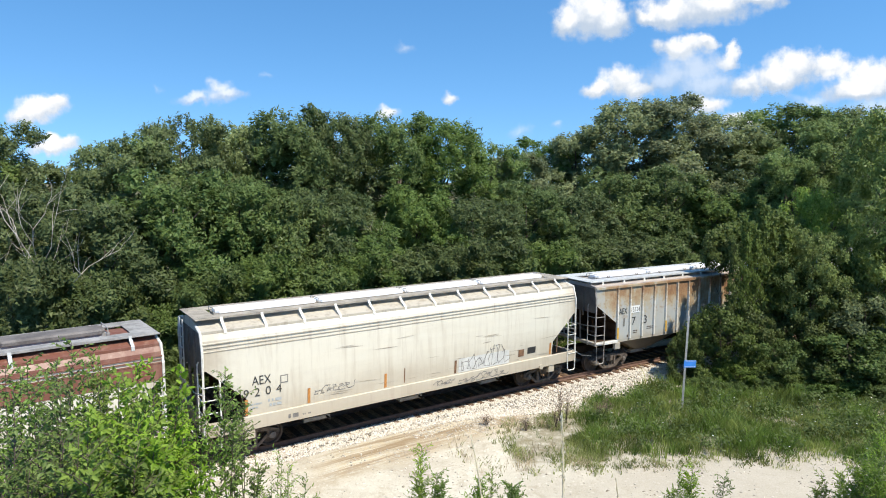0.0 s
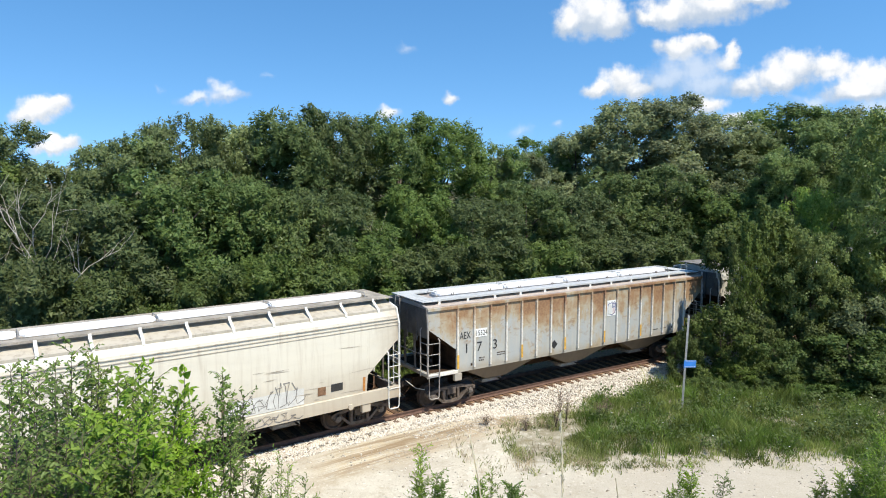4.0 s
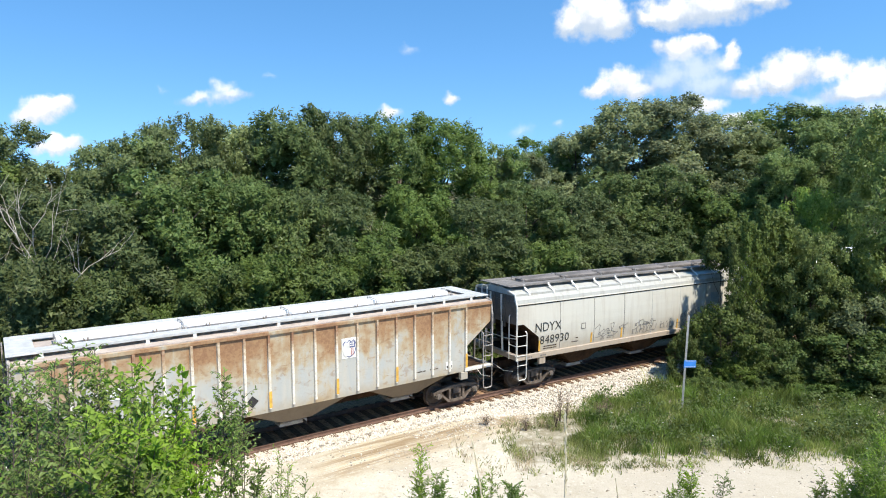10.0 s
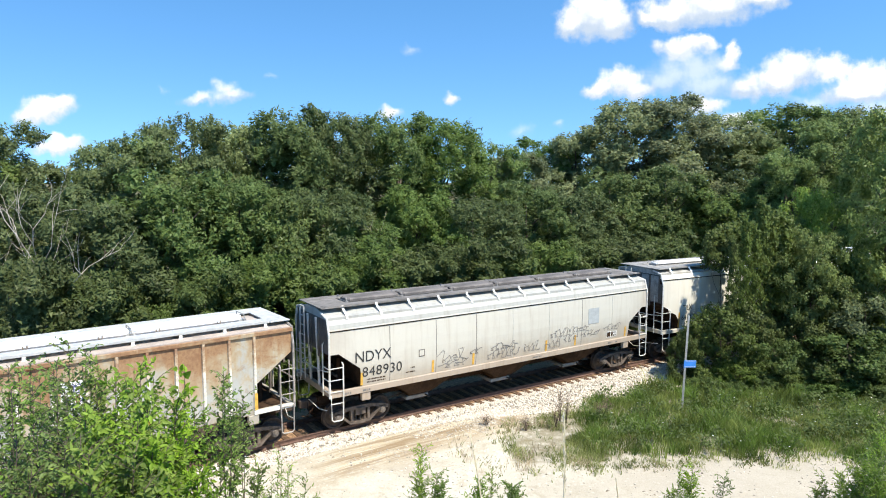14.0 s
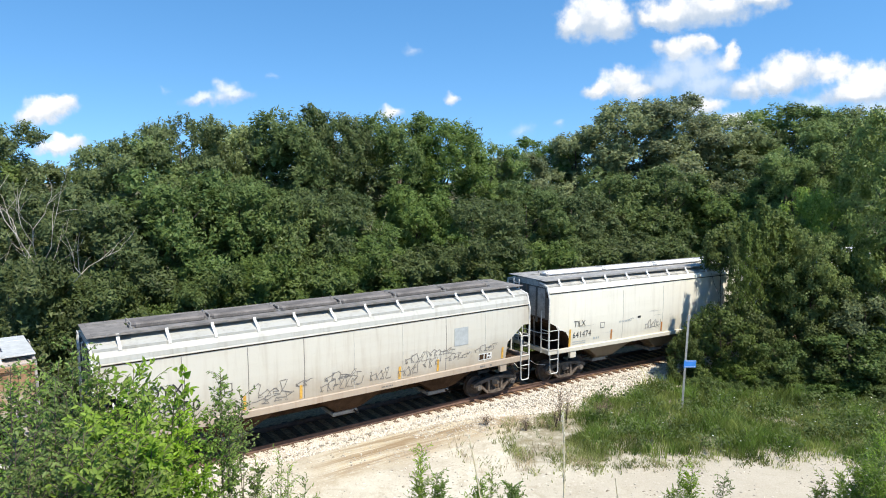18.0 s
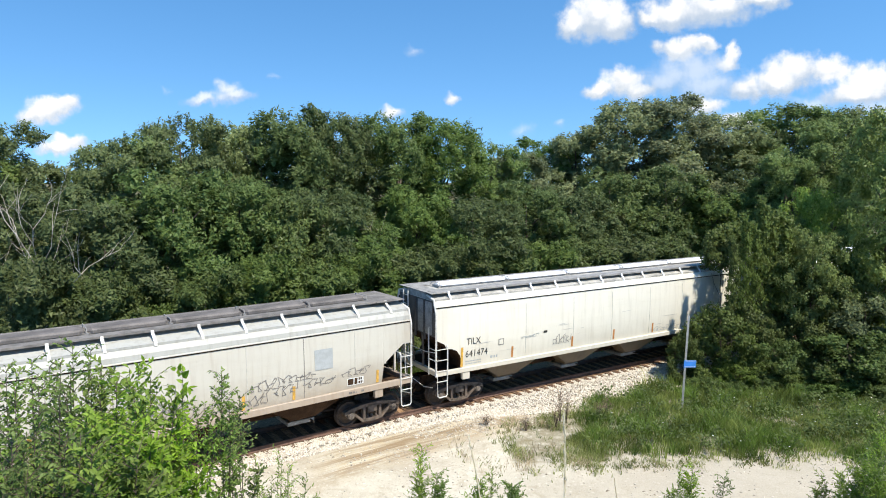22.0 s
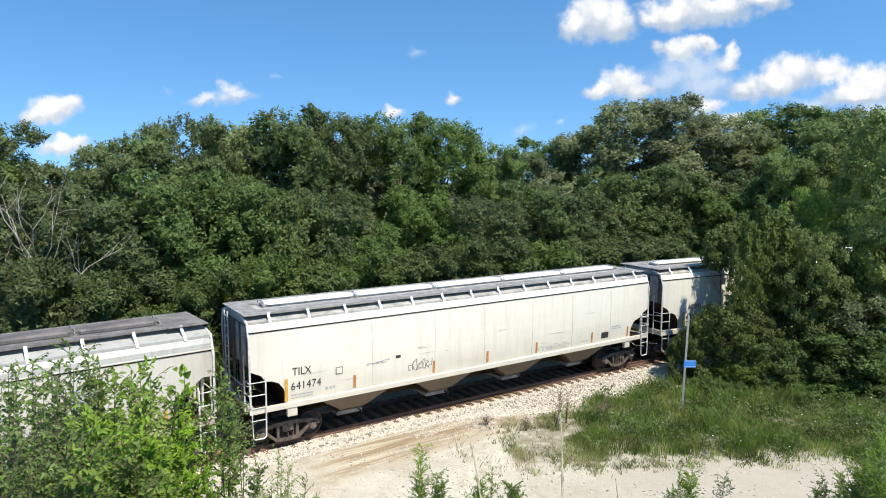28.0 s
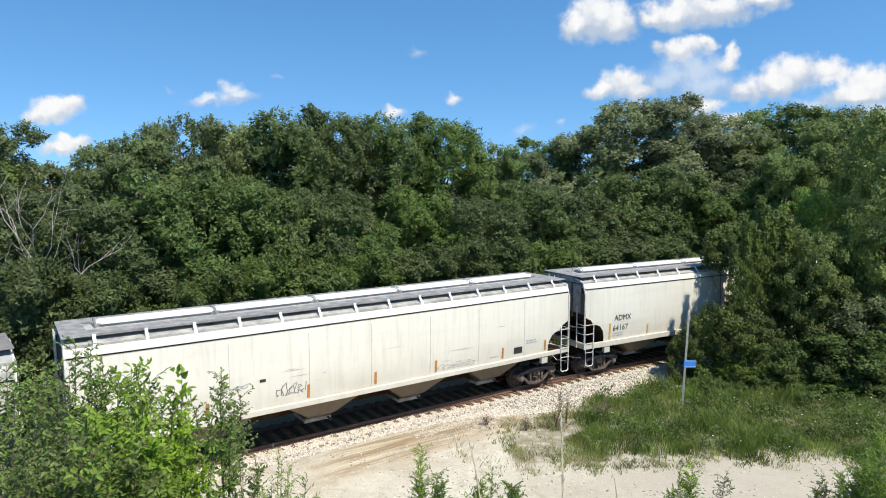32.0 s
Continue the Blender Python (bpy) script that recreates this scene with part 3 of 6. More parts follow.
def end_gear(car, L, sill, edge_z, edge_w, post_mat, body_mat, ladder_top=2.75, sheet_mat=None, tall_posts=False):
    """Corner posts, corner ladders with hanging steps, end ladders, end sheets with stiffeners, crossover rails."""
    hx = L / 2
    for sgn in (-1, 1):
        xe = sgn * (hx + 0.01)
        for ys in (-1, 1):
            bm = tube(bmesh.new(), [(xe, ys * 1.60, sill[0]), (xe, ys * 1.61, edge_z - 0.55), (xe, ys * (edge_w + 0.02), edge_z), (xe, ys * (edge_w - 0.5), edge_z + 0.12)], 0.042, 6)
            part("corner_post", bm, post_mat, car)
            # ladder on the side, by the corner
            xi = sgn * (hx - 0.48)
            bm = tube(bmesh.new(), [(xi, ys * 1.65, sill[0] - 0.03), (xi, ys * 1.65, ladder_top - 0.06), (xi, ys * 1.60, ladder_top), (xi, ys * 1.54, ladder_top + 0.01)], 0.027, 6)
            rails = part("ladder", bm, post_mat, car)
            rungs(rails, ((xe, ys * 1.65), (xi, ys * 1.65)), [ladder_top - 0.14 - 0.42 * i for i in range(4)], post_mat)
            bm = tube(bmesh.new(), [(xe - sgn * 0.03, ys * 1.64, sill[0] + 0.1), (xe - sgn * 0.05, ys * 1.65, 0.66), (xe - sgn * 0.11, ys * 1.66, 0.60), (xi + sgn * 0.08, ys * 1.66, 0.60), (xi + sgn * 0.02, ys * 1.65, 0.66), (xi, ys * 1.64, sill[0] + 0.1)], 0.024, 6)
            part("sill_step", bm, post_mat, car)
            # ladder on the end, by the corner
            xo = sgn * (hx + 0.06)
            el = part("end_ladder", tube(bmesh.new(), [(xo, ys * 1.12, sill[0]), (xo, ys * 1.12, 3.25), (sgn * hx, ys * 1.12, 3.32)], 0.026, 6), post_mat, car)
            rungs(el, ((xo, ys * 1.60), (xo, ys * 1.12)), [ladder_top - 0.98 + 0.42 * i for i in range(3)], post_mat)
        # end sheet
        x0, x1 = sorted((sgn * (hx + 0.004), sgn * (hx + 0.014)))
        part("end_sheet", box(bmesh.new(), x0, x1, -1.52, 1.52, 2.95, min(edge_z - 0.2, 3.9)), body_mat, car, "grimy grey end sheet, coloured darker for its shade")
        part("end_sheet", box(bmesh.new(), x0, x1, -edge_w + 0.04, edge_w - 0.04, min(edge_z - 0.2, 3.9) + 0.004, edge_z - 0.06), body_mat, car, "grimy grey end sheet, coloured darker for its shade")
        if sheet_mat:
            x2, x3 = sorted((sgn * (hx + 0.018), sgn * (hx + 0.026)))
            part("end_panel", box(bmesh.new(), x2, x3, -1.30, -0.20, 3.0, edge_z - 0.12, 0.003), sheet_mat, car, "paler painted panel on the end")
        for yy in (-0.75, 0.0, 0.75):
            part("end_stiffener", box(bmesh.new(), min(sgn * hx, sgn * (hx + 0.07)), max(sgn * hx, sgn * (hx + 0.07)), yy - 0.04, yy + 0.04, 2.75, edge_z - 0.06), body_mat, car)
        bm = bmesh.new()
        for yy in (0.45, 0.85):
            box(bm, min(sgn * (hx + 0.1), sgn * (hx + 0.14)), max(sgn * (hx + 0.1), sgn * (hx + 0.14)), yy - 0.02, yy + 0.02, sill[1], edge_z + 0.1)
        el = part("end_ladder", bm, post_mat, car)
        rungs(el, ((sgn * (hx + 0.12), 0.45), (sgn * (hx + 0.12), 0.85)), [sill[1] + 0.2 + i * 0.36 for i in range(8)], post_mat)
        part("grab_rail", tube(bmesh.new(), [(sgn * (hx + 0.06), -1.58, 2.38), (sgn * (hx + 0.14), -1.0, 2.32), (sgn * (hx + 0.14), 0.6, 2.30)], 0.018, 5), post_mat, car)
        for yy in (-0.5, 0.3):
            part("end_post", tube(bmesh.new(), [(sgn * (hx - 0.05), yy, sill[1]), (sgn * (hx + (0.03 if tall_posts else -0.02)), yy, edge_z - 0.1 if tall_posts else 2.96)], 0.05, 6), post_mat if tall_posts else body_mat, car)
        # brake cylinder and lever under the slope sheet
        part("brake_cylinder", tube(bmesh.new(), [(sgn * (hx - 0.75), 0.2, sill[1] + 0.35), (sgn * (hx - 0.75), 0.75, sill[1] + 0.35)], 0.16, 12), IRON, car)
        part("brake_lever", box(bmesh.new(), sgn * (hx - 0.55) - 0.03, sgn * (hx - 0.55) + 0.03, -0.9, 0.5, sill[1] + 0.28, sill[1] + 0.36), IRON, car)


def stripes(car, xs, z0, z1, y, material):
    for x in xs:
        panel("reflector_strip", x - 0.05, x + 0.05, z0, z1, y, material, car)


def scratches(car, rng, n, x0, x1, z0, z1, y, material):
    """Thin, nearly level scrapes in the paint."""
    for _ in range(n):
        x, z, w, h = rng.uniform(x0, x1), z0 + (z1 - z0) * rng.random() ** 1.6, rng.uniform(0.2, 1.3), rng.uniform(0.006, 0.016)
        tilt = rng.uniform(-0.05, 0.05) * w
        bm = bmesh.new()
        bm.faces.new([bm.verts.new(p) for p in ((x, y, z), (x + w * 0.6, y, z + 0.6 * tilt - h), (x + w, y, z + tilt), (x + w * 0.5, y, z + 0.5 * tilt + h))])
        part("scratch", bm, material, car, "thin dark scrape in the paint")


def bars(car, rows, y, material, name="lettering"):
    """Small unreadable print as rows of plain short bars: x0, x1, z, height of each row."""
    for x0, x1, z, h in rows:
        rng = random.Random(int(1000 * abs(x0 + 3 * z)))
        bm = bmesh.new()
        x = x0
        while x < x1 - 0.02:
            w = min(rng.uniform(0.5, 1.1) * h if rng.random() < 0.6 else rng.uniform(1.2, 2.6) * h, x1 - x)
            box(bm, x, x + w, y - 0.002, y, z, z + h)
            x += w + rng.uniform(0.25, 0.7) * h
        tagged(part(name, bm, material, car), "small unreadable print", kind="stuff")


def place(car, s, L):
    CARS.append((car, s, L / 2 - OVERHANG))


# the brown car, seen from behind at the start
def brown_car():
    L = 16.2
    car = car_base("hopper_car", "rust-brown covered hopper with faded cream lower sides", L, CREAM, POSTWHITE, (1.05, 1.40), CREAM, [(x, 3.9) for x in (-4.2, 0, 4.2)], UNDER, 1.36)
    side = smooth_body(car, L, 1.38, 3.80, 4.16, CREAM, BROWN, NOTCH["steep"])
    for z in (3.62, 3.72, 3.82):
        for ys in (-1, 1):
            part("side_bead", box(bmesh.new(), -L / 2, L / 2, min(ys * 1.54, ys * 1.60), max(ys * 1.54, ys * 1.60), z - 0.02, z + 0.02), BROWN, car)
    roof_gear(car, L, 4.16, 0.20, DARKROOF, DULL, LIGHTGALV, 5, 6, 0.10, walk_y=(0.62, 1.12), walk_z=0.22, under=BROWN)
    end_gear(car, L, (1.05, 1.40), 4.16, 1.42, POSTWHITE, ENDGREY)
    panel("brown_band", -L / 2 + 0.02, L / 2 - 0.02, 3.1, 3.6, -1.592, BROWN, car, "red-brown painted band")
    stripes(car, (-5.5, -2.5, 0.5, 3.5, 6.0), 1.45, 1.9, -1.60, ORANGE)
    hug(car, side)
    place(car, -45.72 - L / 2, L)


def cream_car():
    L = 15.9
    rng = random.Random(4)
    # bays near black: the shade under the car is put into their colour
    car = car_base("hopper_car", "dirty cream covered hopper with sprayed graffiti, round sided", L, CREAM, POSTWHITE, (0.98, 1.42), CREAM, [(x, 3.4) for x in (-3.9, 0, 3.9)], SOOTSHADE, 1.10)
    side = smooth_body(car, L, 1.40, 3.86, 4.30, CREAM, CREAM, NOTCH["steep"])
    # beads take a darker cream than the side, for the shadow lines along them
    for z in (3.70, 3.82, 3.94):
        for ys in (-1, 1):
            part("side_bead", box(bmesh.new(), -L / 2, L / 2, min(ys * 1.53, ys * 1.597), max(ys * 1.53, ys * 1.597), z - 0.022, z + 0.022, 0.01), CREAMTOP, car)
    roof_gear(car, L, 4.30, 0.24, BRIGHT, WORNTOP, POSTWHITE, 4, 12, 0.10, ends=0.72, hatch_w=0.33, hatch_h=0.12, walk_y=(0.56, 1.0), walk_z=0.30, under=CREAMTOP)
    end_gear(car, L, (0.98, 1.42), 4.30, 1.42, POSTWHITE, ENDGREY)
    lettering("AEX", 0.42, -6.47, -1.612, 2.42, BLACKPAINT, car, "black stencilled letters", 0.80)
    for k, txt in enumerate("9204"):
        lettering(txt, 0.40, -6.76 + 0.36 * k, -1.612, 2.04, BLACKPAINT, car, "black stencilled number")
    panel("stencil_box", -5.53, -5.27, 2.34, 2.60, -1.602, TAG, car, "small grey stencilled square", 0.003)
    panel("stencil_box", -5.50, -5.30, 2.37, 2.57, -1.606, CREAM, car, "small stencilled square", 0.003)
    bars(car, [(-6.55, -6.15, 1.76, 0.05), (-6.55, -6.25, 1.64, 0.05), (-5.95, -5.5, 1.78, 0.09), (-5.9, -5.5, 1.62, 0.09)], -1.602, GREYPAINT)
    stripes(car, (-6.66, -4.54, -1.6, 6.5), 1.46, 1.98, -1.602, ORANGE)
    stripes(car, (1.5,), 1.46, 1.98, -1.602, STREAK)
    part("graffiti", box(bmesh.new(), 1.65, 4.2, -1.604, -1.598, 1.45, 2.02), PALESPRAY, car, "pale sprayed block")
    part("graffiti", scribble(rng, 1.75, 4.1, 1.5, 2.42, -1.612, 0.022, 8), TAG, car, "dark sprayed outline")
    part("graffiti", scribble(rng, 1.6, 4.0, 1.04, 1.36, -1.642, 0.022, 8), TAG, car, "thin sprayed tag on the sill")
    part("graffiti", scribble(rng, 0.5, 1.4, 1.14, 1.34, -1.642, 0.022, 5), TAG, car, "thin sprayed tag on the sill")
    part("graffiti", scribble(rng, -4.3, -2.9, 1.72, 2.0, -1.606, 0.018, 6), TAG, car, "thin smeared tag")
    panel("brown_patch", 4.70, 5.0, 1.62, 1.92, -1.602, STREAK, car, "brown square patch")
    panel("stencil_box", 5.2, 5.65, 1.68, 1.95, -1.606, BLACKPAINT, car, "black square stencil")
    bars(car, [(-5.3, -4.95, 1.10, 0.14), (-4.8, -4.7, 1.12, 0.05), (-4.6, -4.5, 1.12, 0.05)], -1.634, TAG)
    for x in (-0.8, 6.9):
        panel("dirt_streak", x - 0.02, x + 0.02, 1.5, 1.8 + 0.3 * rng.random(), -1.600, STREAK, car, "brown run of dirt", 0.003)
    scratches(car, rng, 26, -4.5, 6.6, 1.5, 3.3, -1.602, SCRAPE)
    # small steps and brackets hung on the sill
    for x in (-6.9, 5.9):
        part("sill_bracket", disc(bmesh.new(), -1.70, -1.632, 0.10, 12, x, 1.02), CREAM, car)
    hug(car, side)
    place(car, -36.51, L)


def ribbed_car():
    L = 16.19
    hx = L / 2
    car = car_base("hopper_car", "rusted pale blue-grey covered hopper with upright side ribs", L, RUSTED, POSTWHITE, (1.42, 1.56), RUSTED, [(x, 4.3) for x in (-4.45, -0.05, 4.35)], UNDER, 1.54, 0.50, (1.45, 1.535))
    for sx in (-1, 1):
        for sy in (-1, 1):
            xs, ys = sorted((sx * hx, sx * (hx - 1.36))), sorted((sy * 1.54, sy * 1.62))
            part("corner_sill", box(bmesh.new(), *xs, *ys, 1.43, 1.555, 0.01), POSTWHITE, car, "worn white sill by the corner")
    bm = bmesh.new()
    notch = [(0.0, 3.35), (0.02, 3.32), (1.33, 2.35), (1.35, 1.55)]
    st = [(-hx + d, b) for d, b in notch] + [(hx - d, b) for d, b in reversed(notch)]
    loft(bm, [[(x, -1.54, b), (x, -1.54, 4.04), (x, 1.54, 4.04), (x, 1.54, b)] for x, b in st])
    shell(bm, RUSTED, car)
    for sgn in (-1, 1):
        y0, y1 = sorted((sgn * 1.52, sgn * 1.61))
        part("top_chord", box(bmesh.new(), -hx, hx, y0, y1, 4.0, 4.12, 0.01), RUSTED, car, "rust-streaked top rail")
    rib = None
    for sgn in (-1, 1):
        for i in range(18):
            x = -6.74 + i * 0.7965
            if rib is None:
                bm = bmesh.new()
                loft(bm, [[(-0.06, -1.54, z), (-0.036, -1.615, z), (0.036, -1.615, z), (0.06, -1.54, z)] for z in (1.56, 4.0)])
                rib = part("side_rib", bm, RIBPAINT, car, "pressed steel rib, pale worn paint")
                rib.matrix_local = pose(x, 0, 0)
            else:
                again(rib, pose(x, 0, 0, 0, 0, 0 if sgn < 0 else 180))
    roof_gear(car, L, 4.14, 0.10, BRIGHT, LIGHTGALV, POSTWHITE, 4, 12, 0.05, 0.31, 1.5, (0.64, 1.20), 1.15, 0.16, under=PINKROOF, posts=True)
    end_gear(car, L, (1.42, 1.56), 4.14, 1.5, GRIMYSTEEL, ENDGREY, 2.9)
    lettering("AEX", 0.42, -6.63, -1.552, 2.74, BLACKPAINT, car, "black stencilled letters", 0.66)
    panel("number_patch", -5.90, -5.30, 2.74, 3.08, -1.548, LABELWHITE, car, "white painted number patch")
    lettering("15524", 0.30, -5.88, -1.558, 2.80, BLACKPAINT, car, "thin black numbers", 0.74)
    for txt, x in (("1", -6.44), ("7", -5.83), ("3", -5.05)):
        lettering(txt, 0.56, x, -1.552, 2.16, BLACKPAINT, car, "large black stencilled number")
    def flat(points, y, mat, label):
        """A thin painted shape on the side, within the emblem's square."""
        bm = bmesh.new()
        loft(bm, [[(1.44 + 0.54 * a, y - d, 2.80 + 0.70 * b) for a, b in points] for d in (0.003, 0.0)])
        part("emblem", bm, mat, car, label)

    shield = ((0.02, 0.72), (0.20, 0.86), (0.36, 0.80), (0.50, 0.92), (0.64, 0.82), (0.82, 0.90), (0.98, 0.74), (0.93, 0.60), (0.97, 0.36), (0.88, 0.16), (0.66, 0.05), (0.50, 0.0), (0.34, 0.05), (0.12, 0.16), (0.03, 0.36), (0.07, 0.60))
    panel("emblem", 1.42, 2.00, 2.78, 3.50, -1.548, LABELWHITE, car, "faded white emblem patch")
    flat(shield, -1.555, BLUEPAINT, "dark blue shield outline")
    flat([(0.5 + 0.86 * (a - 0.5), 0.47 + 0.88 * (b - 0.47)) for a, b in shield], -1.559, LABELWHITE, "white shield field")
    flat(((0.52, 0.50), (0.92, 0.50), (0.90, 0.78), (0.64, 0.80), (0.52, 0.82)), -1.563, BLUEPAINT, "dark blue shield top")
    for a, b in ((0.60, 0.66), (0.73, 0.79)):
        flat(((a, 0.10), (b, 0.12), (b, 0.48), (a, 0.48)), -1.563, REDPAINT, "faded red stripe")
    for b in (0.57, 0.68):
        for a in (0.56, 0.66, 0.76):
            flat(((a, b), (a + 0.07, b), (a + 0.07, b + 0.07), (a, b + 0.07)), -1.567, LABELWHITE, "worn white mark")
    flat([(0.27 + 0.25 * math.cos(0.5236 * k), 0.42 + 0.36 * math.sin(0.5236 * k)) for k in range(12)], -1.570, PALESPRAY, "pale sprayed blot over the shield")
    bm = bmesh.new()
    bm.faces.new([bm.verts.new((-1.74 + 0.20 * a, -1.552, 1.89 + 0.20 * b)) for a, b in ((0, -1), (1, 0), (0, 1), (-1, 0))])
    part("diamond_mark", bm, BLACKPAINT, car, "black diamond mark")
    for i in (0, 4, 7, 10, 13, 17):
        x = -6.74 + i * 0.7965
        panel("reflector_strip", x - 0.05, x + 0.05, 1.60, 2.15, -1.618, YELLOW, car)
    bars(car, [(-5.7, -5.4, 1.85, 0.05), (-5.7, -5.45, 1.75, 0.05), (-4.8, -4.3, 1.95, 0.04), (-4.8, -4.4, 1.86, 0.04), (-6.1, -5.85, 1.62, 0.10), (4.4, 4.9, 1.75, 0.04), (5.1, 5.5, 1.75, 0.04)], -1.548, SOOTSHADE)
    panel("stencil_box", 5.85, 6.15, 1.65, 1.95, -1.548, LABELWHITE, car, "white service stencil")
    panel("stencil_box", 5.88, 6.12, 1.70, 1.80, -1.553, BLACKPAINT, car, "black service stencil")
    place(car, -19.06, L)


def eaved_car(label, L, s, body_mat, hatch_mat, walk_mat, bracket_mat, ledge_z, edge_z, sill, notch, bays, segments, brackets, walk_z, sill_mat, walk_y=(0.66, 1.30), under=DULL, hatch=(0.42, 0.14, 1.2)):
    # with three bays, their near-black colour holds the shade under the car
    car = car_base("hopper_car", label, L, body_mat, POSTWHITE, sill, sill_mat, bays, UNDER if len(bays) > 3 else SOOTSHADE, sill[1])
    side = smooth_body(car, L, sill[1] - 0.03, ledge_z, edge_z, body_mat, PALETOP if under is PALETOP else body_mat, notch)
    for ys in (-1, 1):
        part("eave_ledge", box(bmesh.new(), -L / 2, L / 2, min(ys * 1.52, ys * 1.62), max(ys * 1.52, ys * 1.62), ledge_z - 0.04, ledge_z - 0.006, 0.006), body_mat, car, "projecting ledge under the roof curve")
        # black strip colours in the seam together with the ledge's thin line of shade
        part("ledge_seam", box(bmesh.new(), -L / 2 + 0.02, L / 2 - 0.02, min(ys * 1.52, ys * 1.585), max(ys * 1.52, ys * 1.585), ledge_z - 0.085, ledge_z - 0.04), SOOTSHADE, car, "dark strip that colours in the seam and the shade under the ledge")
    roof_gear(car, L, edge_z, 0.22, hatch_mat, walk_mat, bracket_mat, segments, brackets, 0.08, hatch_w=hatch[0], walk_y=walk_y, walk_z=walk_z, under=under, hatch_h=hatch[1], ends=hatch[2])
    end_gear(car, L, sill, edge_z, 1.42, POSTWHITE, ENDGREY, 2.62, None if under is PALETOP else STAINEDROOF, under is PALETOP)
    place(car, s, L)
    return car, side


def pale_car():
    L = 16.25
    rng = random.Random(2)
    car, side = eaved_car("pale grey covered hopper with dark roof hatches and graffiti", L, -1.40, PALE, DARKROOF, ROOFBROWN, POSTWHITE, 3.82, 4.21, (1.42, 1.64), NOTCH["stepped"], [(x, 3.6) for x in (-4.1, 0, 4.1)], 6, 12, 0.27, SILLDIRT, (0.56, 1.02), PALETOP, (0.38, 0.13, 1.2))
    seams(car, (-5.77, -3.78, -1.90, 3.87), 0.010, 1.66, 3.70, side, TAG, "dark welded seam")
    seams(car, (-0.05, 1.93, 5.78), 0.009, 1.66, 3.70, side, SEAMGREY, "thin welded seam")
    lettering("NDYX", 0.56, -7.19, -1.612, 2.54, BLACKPAINT, car, "black stencilled letters", 0.92)
    lettering("848930", 0.52, -6.90, -1.612, 1.98, BLACKPAINT, car, "black stencilled numbers", 1.0)
    panel("stencil_box", -4.56, -4.30, 2.38, 2.65, -1.604, DARKROOF, car, "small stencilled square", 0.003)
    panel("stencil_box", -4.53, -4.33, 2.41, 2.62, -1.608, PALE, car, "small stencilled square", 0.003)
    panel("grey_patch", 4.25, 4.92, 2.55, 3.25, -1.604, GREYPAINT, car, "grey painted square patch")
    stripes(car, (-6.90, -3.92, -2.03, 1.8, 3.5, 6.7), 1.68, 2.15, -1.596, YELLOW)
    bars(car, [(-6.7, -5.95, 1.84, 0.045), (-6.7, -5.95, 1.74, 0.045), (-5.1, -4.7, 1.84, 0.04), (-4.9, -4.7, 2.0, 0.04)], -1.594, SOOTSHADE)
    for x0, x1, z0, z1, lp in ((-3.6, -2.5, 2.0, 2.5, 4), (-2.2, -1.7, 2.1, 2.4, 2), (-1.3, 0.2, 1.75, 2.25, 6), (0.5, 1.4, 1.8, 2.3, 4), (1.7, 2.6, 1.75, 2.3, 4), (2.8, 3.6, 1.9, 2.3, 3), (3.9, 5.0, 2.0, 2.3, 5), (5.3, 6.3, 2.12, 2.42, 4), (-3.5, -2.3, 1.75, 2.05, 3), (2.0, 3.0, 2.2, 2.62, 4), (3.1, 4.2, 2.3, 2.58, 5), (-1.2, 0.1, 2.1, 2.42, 5)):
        part("graffiti", scribble(rng, x0, x1, z0, z1, -1.606, 0.020, lp), TAG, car, "thin grey sprayed tag")
    panel("stencil_box", 5.475, 6.125, 1.765, 2.035, -1.604, LABELWHITE, car, "white-edged service stencil", 0.003)
    bars(car, [(5.50, 5.72, 1.79, 0.22), (5.76, 5.88, 1.79, 0.22), (5.92, 6.10, 1.79, 0.09), (5.92, 6.10, 1.92, 0.09)], -1.608, SOOTSHADE)
    bars(car, [(-7.6, -7.3, 1.48, 0.07), (-6.9, -6.6, 1.48, 0.07), (1.0, 1.5, 1.50, 0.05), (5.5, 5.8, 1.49, 0.07), (6.0, 6.1, 1.49, 0.07)], -1.636, TAG)
    hug(car, side)


